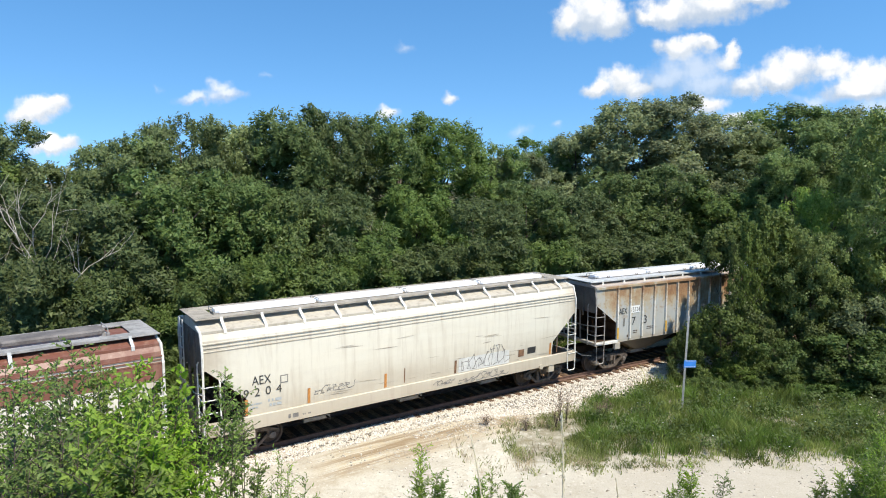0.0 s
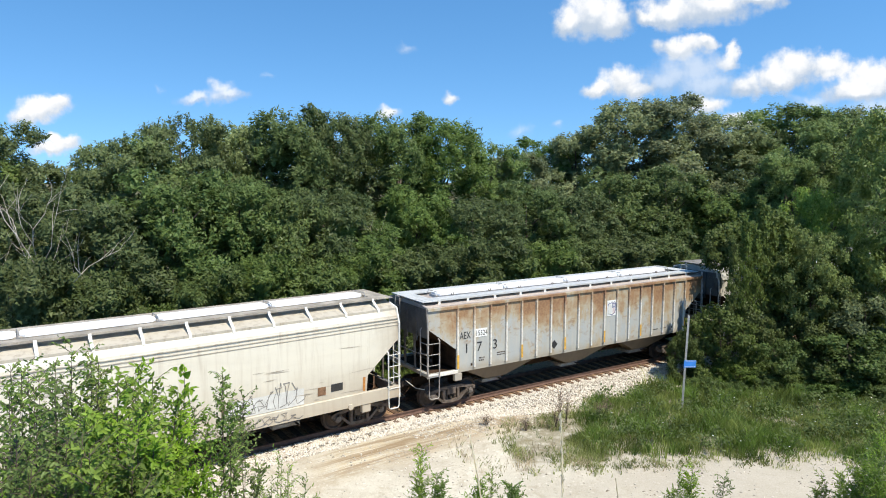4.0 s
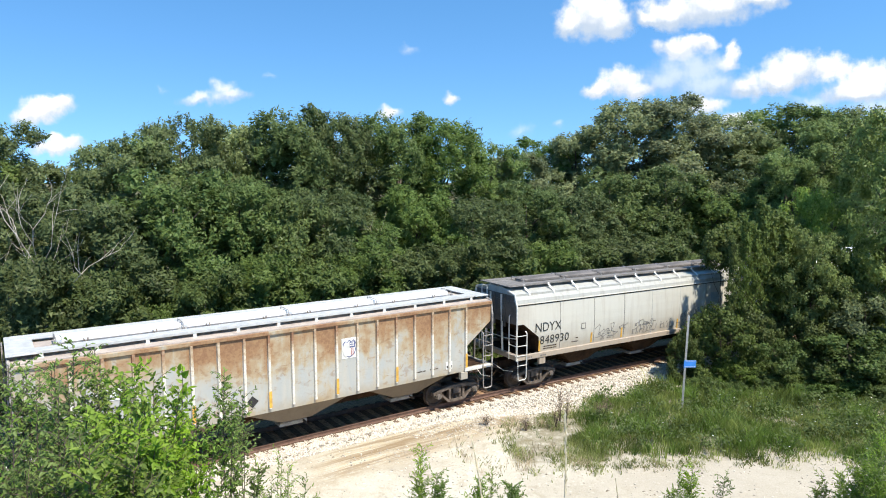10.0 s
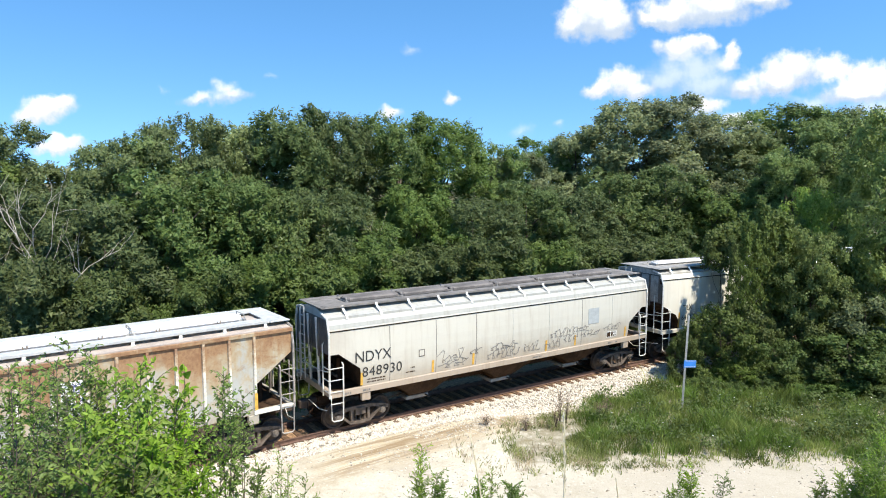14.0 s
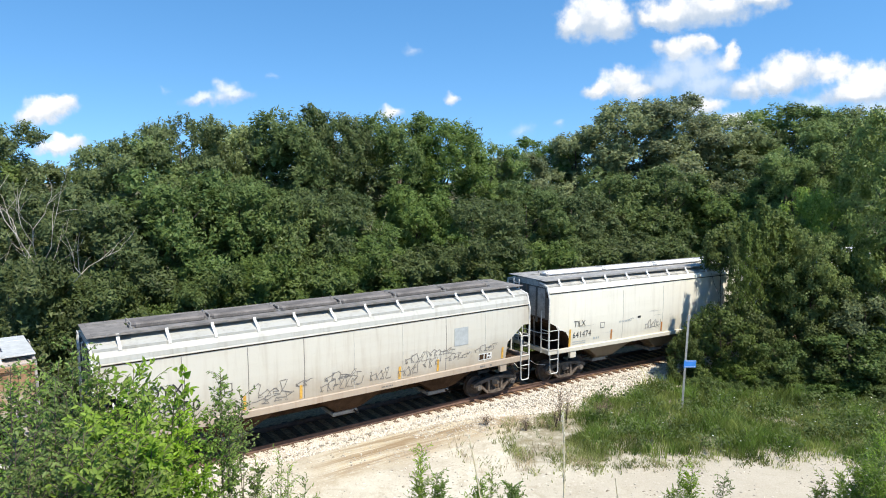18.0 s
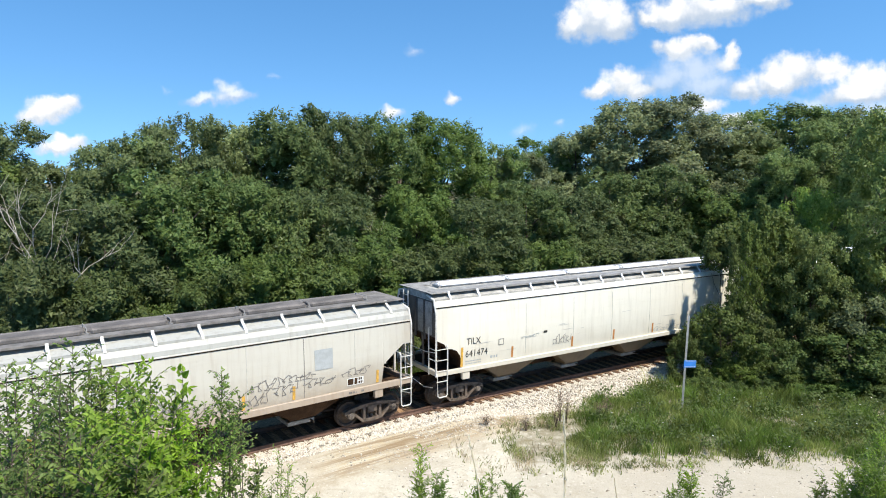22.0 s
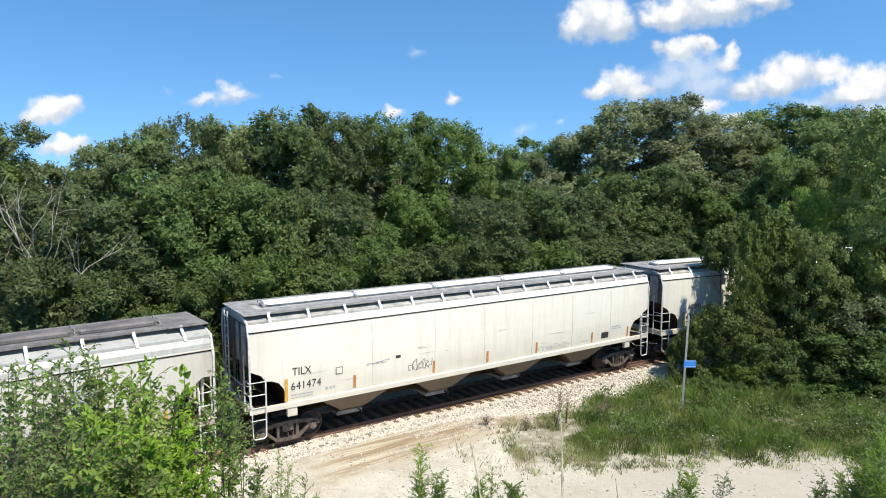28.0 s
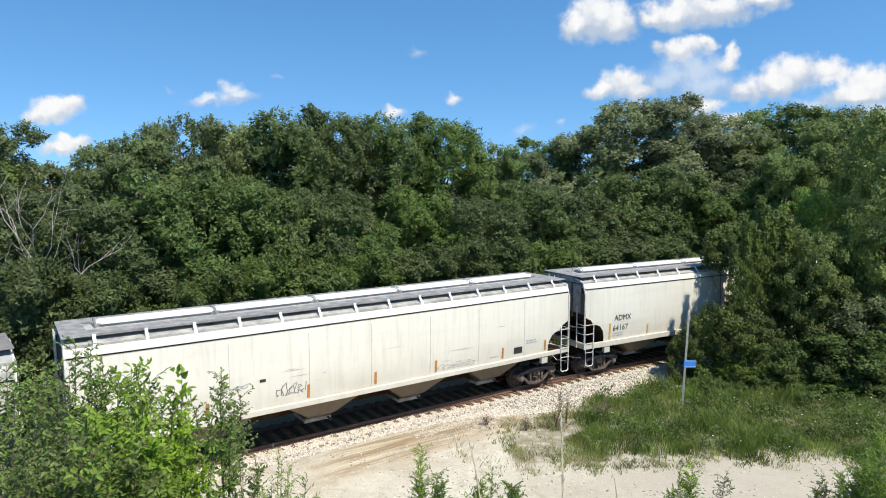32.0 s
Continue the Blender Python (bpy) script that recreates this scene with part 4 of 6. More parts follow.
def long_car():
    L = 19.12
    rng = random.Random(7)
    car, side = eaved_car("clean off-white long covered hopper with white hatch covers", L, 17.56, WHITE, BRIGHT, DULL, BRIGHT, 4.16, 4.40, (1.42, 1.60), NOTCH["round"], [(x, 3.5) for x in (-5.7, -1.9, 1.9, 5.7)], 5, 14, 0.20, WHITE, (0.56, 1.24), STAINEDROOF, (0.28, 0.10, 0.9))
    lettering("TILX", 0.38, -8.17, -1.612, 2.50, BLACKPAINT, car, "black stencilled letters", 0.86)
    lettering("641474", 0.39, -8.22, -1.612, 2.00, BLACKPAINT, car, "black stencilled numbers", 0.88)
    panel("stencil_box", -6.61, -6.35, 2.28, 2.54, -1.604, TAG, car, "small stencilled square", 0.003)
    panel("stencil_box", -6.58, -6.38, 2.31, 2.51, -1.608, WHITE, car, "small stencilled square", 0.003)
    bars(car, [(-8.2, -7.45, 1.80, 0.04), (-8.2, -7.45, 1.70, 0.04), (-7.0, -6.65, 1.80, 0.10), (5.2, 5.6, 1.8, 0.04), (7.1, 7.7, 2.22, 0.05), (7.1, 7.7, 2.12, 0.05)], -1.594, GREYPAINT)
    panel("stencil_box", 6.45, 6.9, 1.78, 2.05, -1.604, BLACKPAINT, car, "black square stencil")
    panel("reflector_strip", -8.43, -8.32, 1.63, 2.42, -1.598, YELLOW, car)
    stripes(car, (-5.89, -2.59, -0.04, 2.56, 5.85, 8.2), 1.68, 2.14, -1.598, ORANGE)
    part("graffiti", scribble(rng, -3.7, -2.75, 1.92, 2.45, -1.606, 0.020, 6), TAG, car, "thin grey sprayed tag")
    part("graffiti", scribble(rng, -5.4, -4.6, 2.42, 2.55, -1.606, 0.02, 4), GREYPAINT, car, "faint sprayed tag")
    part("graffiti", scribble(rng, 2.7, 4.4, 1.72, 1.95, -1.604, 0.02, 7), GREYPAINT, car, "faint sprayed tag")
    panel("stencil_box", -4.25, -4.05, 2.50, 2.60, -1.606, BLACKPAINT, car, "small black blot", 0.003)
    scratches(car, rng, 12, -8.5, 8.0, 1.65, 3.2, -1.602, SEAMGREY)
    seams(car, (-5.2, -2.55, -0.2, 2.3, 4.6, 7.0), 0.007, 1.65, 3.9, side, SEAMGREY, "faint welded seam")
    hug(car, side)


def last_car():
    L = 19.12
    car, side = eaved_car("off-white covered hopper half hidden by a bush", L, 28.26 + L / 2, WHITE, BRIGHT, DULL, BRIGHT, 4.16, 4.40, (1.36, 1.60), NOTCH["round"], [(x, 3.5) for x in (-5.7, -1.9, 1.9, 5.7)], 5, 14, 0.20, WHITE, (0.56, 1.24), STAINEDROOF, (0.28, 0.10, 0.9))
    lettering("ADMX", 0.38, -7.78, -1.612, 2.50, BLACKPAINT, car, "black stencilled letters", 0.95)
    lettering("64167", 0.38, -7.85, -1.612, 2.03, BLACKPAINT, car, "black stencilled numbers", 0.95)
    bars(car, [(-7.85, -7.2, 1.88, 0.045), (-7.85, -7.2, 1.77, 0.045)], -1.594, GREYPAINT)
    panel("reflector_strip", -8.08, -7.97, 1.63, 2.40, -1.598, YELLOW, car)
    stripes(car, (-5.6, -2.8, 0), 1.66, 2.12, -1.598, YELLOW)
    hug(car, side)


for build in (brown_car, cream_car, ribbed_car, pale_car, long_car, last_car):
    build()


def motions():
    """The train rolls along its track, its wheels turn, the tall stalk and the sapling tips sway."""
    def car_pose(s, half):
        xa, ya, _ = on_track(s - half)
        xb, yb, _ = on_track(s + half)
        return Matrix.Translation(((xa + xb) / 2, (ya + yb) / 2, 0)) @ Matrix.Rotation(math.atan2(yb - ya, xb - xa), 4, "Z")

    for car, s, half in CARS:
        walk(car, [(i * 0.4, car_pose(s + gone(i * 0.4), half)) for i in range(81)])
    for axle in WHEELSETS:
        place_at = axle.matrix_local.translation.copy()
        walk(axle, [(i * 0.2, Matrix.Translation(place_at) @ Matrix.Rotation(gone(i * 0.2) / WHEEL_R, 4, "Y")) for i in range(161)])
    for ob, (x, y, z), (dx, dz) in CLOUDS:
        walk(ob, [(t, pose(x + dx * t / 32, y, z - dz * t / 32)) for t in (0.0, 16.0, 32.0)])
    for i, ob in enumerate(SWAYING):
        x, y, z = ob.matrix_world.translation
        walk(ob, [(j * 1.0, pose(x, y, z, 0.35 * math.sin(j * 0.9 + 1.7 * i), 0.45 * math.sin(j * 1.25 + i), 0)) for j in range(33)])
    for i, ob in enumerate(STALKS):
        x, y, z = ob.matrix_world.translation
        walk(ob, [(j * 1.0, pose(x, y, z, 0, 0.5 * math.sin(j * 1.3 + i) + (0.9 if 8 < j < 23 and i == 0 else 0), 0)) for j in range(33)])


# ---- ground ----
def smooth(a, b, v):
    f = min(max((v - a) / (b - a), 0.0), 1.0)
    return f * f * (3 - 2 * f)


def rough_at(x, y, s, seed=0.0):
    return noise.noise((x * s + seed, y * s - seed, seed))


def bank(x, y):
    """Height of the embankment under the viewpoint over the flat ground."""
    return min(max(min(0.58 * (14.8 - y), 0.7 * (off_track(x, y) - 8.0)), 0.0), 7.7)


def ground_z(x, y):
    if abs(x) > 90 or y > 110 or y < -40:
        return -0.55
    w = off_track(x, y)
    z = -0.50 + bank(x, y) + 0.035 * rough_at(x, y, 0.9) + 0.015 * rough_at(x, y, 3.1)
    z += 0.05 * smooth(3.0, 4.0, w) * rough_at(x, y, 0.35, 4)
    z += 0.20 * smooth(4.5, 1.5, x + 0.4 * rough_at(x, y, 0.3, 2)) * smooth(6.5, 3.0, w) * smooth(0.2, 1.6, w)
    return z - 0.25 * smooth(-3, -7, w)


def weeds_at(x, y):
    """How much grass and weeds cover the ground, 0 to 1."""
    w = off_track(x, y)
    edge = y - (19.7 + 0.7 * smooth(6.5, 9.0, x) + 0.8 * math.exp(-((x - 6.9) / 1.0) ** 2) + 0.45 * rough_at(x, y, 0.6, 7) + 0.2 * rough_at(x, y, 1.7, 7))
    left = x - (0.7 + 0.28 * (y - 21) + 1.6 * rough_at(x, y, 0.45, 2) + 0.8 * rough_at(x, y, 1.4, 2))
    f = smooth(-0.4, 1.5, edge) * smooth(-0.4, 1.8, left) * smooth(2.5, 3.3, w + 0.5 * rough_at(x, y, 0.8, 3))
    if w < -3:
        f = 1.5 * smooth(-3, -4.5, w)
    if bank(x, y) > 0.3:
        f = 1.3
    return f


def ground():
    inner = lambda a, b, st: [a + st * i for i in range(int(round((b - a) / st)) + 1)]
    outer = [120, 200, 400, 900, 2000, 4000]
    xs = [-v for v in reversed(outer)] + inner(-60, -20, 4)[:-1] + inner(-20, 24, 0.33)[:-1] + inner(24, 80, 4) + outer
    ys = [-v for v in reversed(outer)] + inner(-40, 10, 2)[:-1] + inner(10, 34, 0.33)[:-1] + inner(34, 90, 4) + outer
    xs, ys = sorted(set(xs)), sorted(set(ys))
    verts = [(x, y, ground_z(x, y)) for y in ys for x in xs]
    n = len(xs)
    faces = [(j * n + i, j * n + i + 1, (j + 1) * n + i + 1, (j + 1) * n + i) for j in range(len(ys) - 1) for i in range(n - 1)]
    me = bpy.data.meshes.new("ground")
    me.from_pydata(verts, [], faces)
    me.polygons.foreach_set("use_smooth", [True] * len(faces))
    att = me.color_attributes.new("cover", "FLOAT_COLOR", "POINT")
    cols = []
    for x, y, z in verts:
        w = off_track(x, y)
        far = abs(x) > 85 or y > 85 or y < -35
        weed = 1.5 if far else weeds_at(x, y)
        sand = 0.0 if far else smooth(1.5, 2.0, w + 0.3 * rough_at(x, y, 0.7)) * smooth(4.3, 3.1, w + 0.7 * rough_at(x, y, 0.4, 5)) * smooth(4.5, 2.0, x) * smooth(-5.2, -2.6, x + 1.5 * rough_at(x, y, 0.5, 15))
        rut = 0.0 if far else max(0.0, 1 - abs(w - 2.6 - 0.2 * rough_at(x, y, 0.3)) / 0.35) + max(0.0, 1 - abs(w - 4.0 - 0.2 * rough_at(x, y, 0.3, 9)) / 0.35)
        rut = rut if far else min(1.0, rut + 0.9 * math.exp(-((x - 0.6) / 1.6) ** 2 - ((w - 3.2) / 0.6) ** 2))
        cols += [weed, sand, rut, smooth(2.5, 8.0, x + 1.2 * rough_at(x, y, 0.4, 61))]
    att.data.foreach_set("color", cols)
    m = Nodes("pale_limestone_ground")
    v = m.coords()
    a = m.node("Attribute")
    a.attribute_name = "cover"
    rgb = m.node("SeparateColor", [a.outputs["Color"]])
    big, mid, fine = m.noise(v, 0.5, 5), m.noise(v, 3.5, 5, 0.7), m.noise(v, 28, 4, 0.7)
    vor = m.node("TexVoronoi", {"Vector": v, "Scale": 16.0})
    peb = m.node("TexVoronoi", {"Vector": v, "Scale": 9.0})
    pebtone = m.node("SeparateColor", [peb.outputs["Color"]]).outputs[0]
    patch = m.noise(v, 1.3, 6, 0.7, 0.6)
    col = m.mix(m.ramp(big, 0.35, 0.65), (0.485, 0.435, 0.345), (0.60, 0.555, 0.455))
    col = m.mix(m.ramp(patch, 0.46, 0.70, 0.0, 0.6), col, (0.37, 0.31, 0.225))
    col = m.mix(m.math("MULTIPLY", m.ramp(pebtone, 0.55, 1.0, 0.0, 0.5), m.ramp(peb.outputs["Distance"], 0.55, 0.25)), col, (0.36, 0.31, 0.24))
    col = m.mix(m.math("MULTIPLY", m.ramp(pebtone, 0.25, 0.0, 0.0, 0.6), m.ramp(peb.outputs["Distance"], 0.55, 0.25)), col, (0.72, 0.68, 0.59))
    col = m.mix(m.math("MULTIPLY", a.outputs["Alpha"], 0.7), col, (0.46, 0.41, 0.33))
    col = m.mix(m.math("MULTIPLY", rgb.outputs[1], m.ramp(mid, 0.3, 0.62)), col, (0.53, 0.44, 0.30))
    along = m.node("Mapping", {"Vector": m.node("TexCoord").outputs["Object"], "Rotation": (0, 0, -TRACK_TH)})
    along = m.node("Mapping", {"Vector": along.outputs[0], "Scale": (0.16, 1.5, 1)}).outputs[0]
    lines = m.noise(along, 1.5, 7, 0.72, 0.5)
    thin = m.noise(m.node("Mapping", {"Vector": along, "Scale": (0.7, 3.2, 1)}).outputs[0], 1.5, 5, 0.7, 0.4)
    rut = m.math("MAXIMUM", m.math("MULTIPLY", rgb.outputs[2], m.ramp(lines, 0.36, 0.52, 0, 1.0)), m.math("MAXIMUM", m.ramp(lines, 0.50, 0.56, 0, 0.95), m.ramp(thin, 0.54, 0.60, 0, 0.8)))
    col = m.mix(m.math("MULTIPLY", rut, rgb.outputs[1]), col, (0.30, 0.215, 0.125))
    col = m.mix(m.math("MULTIPLY", m.ramp(thin, 0.44, 0.36, 0, 0.8), rgb.outputs[1]), col, (0.64, 0.575, 0.45))
    col = m.mix(m.ramp(fine, 0.46, 0.74, 0.0, 0.45), col, (0.30, 0.26, 0.20))
    soil = m.mix(m.ramp(mid, 0.35, 0.65), (0.10, 0.095, 0.045), (0.22, 0.19, 0.11))
    col = m.mix(m.ramp(m.math("ADD", rgb.outputs[0], m.math("MULTIPLY", m.math("SUBTRACT", mid, 0.5), 0.9)), 0.75, 1.2), col, soil)
    h = m.math("ADD", m.math("MULTIPLY", mid, 0.5), m.math("ADD", m.math("MULTIPLY", fine, 0.4), m.math("MULTIPLY", vor.outputs[0], 0.2)))
    h = m.math("SUBTRACT", h, m.math("MULTIPLY", rut, m.math("MULTIPLY", rgb.outputs[1], 0.5)))
    me.materials.append(m.done(col, 0.95, 0, m.bump(h, 0.6, 0.05), 0.2))
    tagged(new("ground", me), "pale crushed limestone ground with sandy ruts and weedy edges", "ground", kind="structure")


ground()


def track():
    bm = bmesh.new()
    prof = [(0.84, -0.24), (1.0, -0.195), (1.30, -0.185), (1.5, -0.20), (2.15, -0.42), (2.75, -0.56)]
    steps = [-60 + 1.5 * i for i in range(101)]
    rings = []
    for s in steps:
        r = []
        wide = 0.45 + 0.55 * smooth(-3, 5, s)
        for w, z in prof:
            w = w if w < 1.5 else 1.45 + (w - 1.5) * wide
            x, y, _ = on_track(s, w + 0.12 * rough_at(s, w, 0.6) * (abs(w) > 2))
            r.append((x, y, z - 0.055 * smooth(-4, 3, s) * smooth(1.6, 1.3, w) + 0.02 * rough_at(s * 3, w * 3, 1.0)))
        rings.append(r)
    loft(bm, rings, caps=False, closed=False)
    # oil-stained between the rails; the far shoulder's brown holds the shade behind the train
    mid = bmesh.new()
    loft(mid, [[(*on_track(s, w)[:2], z) for w, z in ((-4.2, -0.56), (-2.6, -0.44), (-1.35, -0.205), (0.95, -0.205))] for s in steps], caps=False, closed=False)
    tagged(part("stained_ballast", mid, plain("oily_ballast", (0.33, 0.21, 0.125), 0.95, 0, 0.5, 9, 0.9, 0.1)), "dark oil-stained ballast between the rails, coloured dark behind them for the shade there", "ballast", kind="structure")
    m = Nodes("limestone_ballast")
    v = m.coords()
    vor = m.node("TexVoronoi", {"Vector": v, "Scale": 15.0})
    vc = m.node("SeparateColor", [vor.outputs["Color"]]).outputs[0]
    big = m.noise(v, 0.8, 4)
    col = m.mix(vc, (0.42, 0.37, 0.29), (0.66, 0.61, 0.52))
    col = m.mix(m.ramp(vor.outputs["Distance"], 0.35, 0.65), col, (0.26, 0.20, 0.14))
    col = m.mix(m.ramp(big, 0.5, 0.75, 0, 0.4), col, (0.42, 0.32, 0.22))
    bed = part("track_bed", bm, m.done(col, 0.9, 0, m.bump(vor.outputs["Distance"], 1.0, -0.06)))
    tagged(bed, "bed of pale crushed limestone ballast under the rails", "ballast", kind="structure")
    line = new("railway_track")
    tagged(line, "single curved railway line with rusty rails on dark sleepers", "railway track", kind="structure")
    for side in (-1, 1):
        bm = bmesh.new()
        pr = [(-0.07, -0.16), (0.07, -0.16), (0.07, -0.145), (0.012, -0.12), (0.012, -0.045), (0.036, -0.03), (0.036, -0.004), (0.028, 0), (-0.028, 0), (-0.036, -0.004), (-0.036, -0.03), (-0.012, -0.045), (-0.012, -0.12), (-0.07, -0.145)]
        rr = []
        for s in steps:
            ring = []
            for o, z in pr:
                x, y, _ = on_track(s, side * 0.755 + o)
                ring.append((x, y, z))
            rr.append(ring)
        part("rail", loft(bm, rr), RAILTOP, line, "rusty steel rail")
    tie = None
    rng = random.Random(5)
    for i in range(150):
        s = -32 + 0.502 * i + rng.uniform(-0.02, 0.02)
        x, y, a = on_track(s, rng.uniform(-0.04, 0.04))
        mm = Matrix.Translation((x, y, -0.160 + rng.uniform(-0.012, 0.0))) @ Matrix.Rotation(a + rng.uniform(-0.015, 0.015), 4, "Z")
        if tie is None:
            tie = part("tie", box(bmesh.new(), -0.115, 0.115, -1.3, 1.3, -0.15, 0.0, 0.012), TIEWOOD, line)
            tie.matrix_local = mm
        else:
            again(tie, mm)
    # loose stones on the near shoulder
    rng = np.random.default_rng(3)
    n = 30000
    octa = np.array([(1, 0, 0), (-1, 0, 0), (0, 1, 0), (0, -1, 0), (0, 0, 1), (0, 0, -1)], float)
    tri = np.array([(0, 2, 4), (2, 1, 4), (1, 3, 4), (3, 0, 4), (2, 0, 5), (1, 2, 5), (3, 1, 5), (0, 3, 5)])
    cs = []
    for s, w in zip(rng.uniform(-16, 15, n), rng.random(n) ** 1.1):
        wide = 0.42 + 0.58 * smooth(-3, 5, s)
        w = 0.87 + 2.25 * w * wide
        x, y, _ = on_track(s, w)
        z = max(np.interp(1.5 + (w - 1.5) / wide, [0.8, 1.0, 1.36, 1.5, 2.15, 2.75, 3.2], [-0.22, -0.180, -0.165, -0.195, -0.42, -0.54, -0.50]), ground_z(x, y) - 0.01)
        cs.append((x, y, z + 0.02 - 0.07 * smooth(-4, 3, s) * smooth(1.6, 1.3, w)))
    cs = np.array(cs)
    size = rng.uniform(0.025, 0.062, n)
    jit = rng.uniform(0.6, 1.25, (n, 6, 3))
    pts = (octa[None] * jit + rng.normal(0, 0.18, (n, 6, 3))) * size[:, None, None] + cs[:, None]
    me = raw_mesh("ballast_stones", pts.reshape(-1, 3), (tri[None] + 6 * np.arange(n)[:, None, None]).reshape(-1, 3))
    m = Nodes("limestone_pieces")
    g = m.node("NewGeometry")
    me.materials.append(m.done(m.mix(g.outputs["Random Per Island"], (0.44, 0.38, 0.30), (0.72, 0.67, 0.58)), 0.9, 0))
    tagged(new("ballast_stones", me), "loose broken pieces of pale limestone ballast", "stones", kind="stuff")


def raw_mesh(name, verts, polys):
    """A mesh from arrays; all faces have equally many corners."""
    me = bpy.data.meshes.new(name)
    verts, polys = np.asarray(verts, np.float32), np.asarray(polys, np.int32)
    k = polys.shape[1]
    me.vertices.add(len(verts))
    me.vertices.foreach_set("co", verts.ravel())
    me.loops.add(polys.size)
    me.loops.foreach_set("vertex_index", polys.ravel())
    me.polygons.add(len(polys))
    me.polygons.foreach_set("loop_start", np.arange(0, polys.size, k, dtype=np.int32))
    me.polygons.foreach_set("loop_total", np.full(len(polys), k, np.int32))
    me.update(calc_edges=True)
    return me


track()


# ---- leaves ----
OPEN_SIDE = np.array([0.20, -0.62, 0.58])    # leaves along the edge of a wood turn to the light on its open side


def leaves(name, rng, at, up, size, long=1.7, droop=0.3, loose=0.62, corners=4, along=None):
    """Leaf blades at the points; up: the way that each leaf's face tends to."""
    n = len(at)
    nor = up + rng.normal(0, loose, (n, 3))
    nor /= np.linalg.norm(nor, axis=1)[:, None] + 1e-9
    d = rng.normal(0, 1, (n, 3)) - np.array([0, 0, droop])
    if along is not None:
        d = 0.55 * d + along
    d -= nor * (d * nor).sum(1)[:, None]
    d /= np.linalg.norm(d, axis=1)[:, None] + 1e-9
    e = np.cross(nor, d)
    sz = size * rng.uniform(0.6, 1.35, n)[:, None]
    fold = nor * sz * rng.uniform(0.0, 0.25, n)[:, None]
    if corners == 3:
        a, l, r = at - d * sz * long * 0.40 + e * sz * 0.5, at + d * sz * long * 0.60 - fold, at - d * sz * long * 0.15 - e * sz * 0.5
        return raw_mesh(name, np.stack([a, l, r], 1).reshape(-1, 3), 3 * np.arange(n)[:, None] + np.array([[0, 1, 2]]))
    a, tip = at - d * sz * long * 0.45, at + d * sz * long * 0.55 - fold
    l, r = at - d * sz * long * 0.05 + e * sz * 0.55 + fold, at - d * sz * long * 0.05 - e * sz * 0.55 + fold
    return raw_mesh(name, np.stack([a, l, tip, r], 1).reshape(-1, 3), 4 * np.arange(n)[:, None] + np.array([[0, 1, 2, 3]]))


def crown_points(rng, height, radius, low, lobes, sprays, each, spray_r, taper=0.5, hollow=0.35, clump=(0.17, 0.36), flat=1.1, hang=0.8, twig=2.4):
    """Leaf places and outward ways of a crown made of lobes, each of many leafy twigs; hang: how far the twigs rise (or, below 0, droop)."""
    at, up, ways = [], [], []
    for k in range(lobes):
        f = ((k + rng.random()) / lobes) ** 0.9
        core = k % 5 == 0
        lr = radius * (rng.uniform(0.34, 0.5) if core else rng.uniform(*clump))
        z = low + (height - low - 1.0 * lr) * f
        env = radius * math.sqrt(max(0.05, 1 - ((f - 0.42) / (0.62 + 0.1 * (1 - taper))) ** 2)) - lr * 0.6
        ang = k * 2.4 + rng.uniform(-0.7, 0.7)
        rr = max(env, 0) * (0.35 * rng.random() if core else hollow + (1 - hollow) * math.sqrt(rng.random()))
        c = np.array([rr * math.cos(ang), rr * math.sin(ang), z])
        d = rng.normal(0, 1, (sprays, 3)) + np.array([0.8 * math.cos(ang), 0.8 * math.sin(ang), 0.9])
        d[:, 2] = np.maximum(d[:, 2], -0.15)
        d /= np.linalg.norm(d, axis=1)[:, None]
        s = c + d * lr * (0.55 + 0.50 * rng.random(sprays) ** 0.7)[:, None] * np.array([1, 1, flat])
        grow = d * 0.8 + np.array([0, 0, hang]) + rng.normal(0, 0.35, (sprays, 3))
        grow /= np.linalg.norm(grow, axis=1)[:, None]
        o = rng.normal(0, spray_r * 0.62, (sprays, each, 3)) + grow[:, None] * (rng.uniform(-0.8, 1.2, (sprays, each)) * spray_r * twig)[:, :, None]
        at.append((s[:, None] + o).reshape(-1, 3))
        up.append(np.repeat(d * 0.72 + OPEN_SIDE * 0.5, each, 0))
        ways.append(np.repeat(grow, each, 0))
    return np.concatenate(at), np.concatenate(up), np.concatenate(ways)


def limbs(rng, height, radius, girth, n=9):
    bm = bmesh.new()
    lean = rng.uniform(-0.3, 0.3, 2)
    mid = [(lean[0] * f + 0.12 * math.sin(5 * f), lean[1] * f + 0.1 * math.cos(4 * f) - 0.1, f * height * 0.86) for f in (0, 0.15, 0.35, 0.55, 0.8, 1.0)]
    tube(bm, mid, girth, 8, girth * 0.2)
    for i in range(n):
        f = 0.2 + 0.7 * i / n
        z = f * height * 0.8
        a = rng.uniform(0, 6.28)
        r = radius * (1 - 0.5 * f) * 0.8
        tube(bm, [(lean[0] * f, lean[1] * f, z), (r * 0.5 * math.cos(a), r * 0.5 * math.sin(a), z + 0.08 * height), (r * math.cos(a + 0.2), r * math.sin(a + 0.2), z + 0.17 * height)], girth * 0.4, 5, girth * 0.08)
    return bm


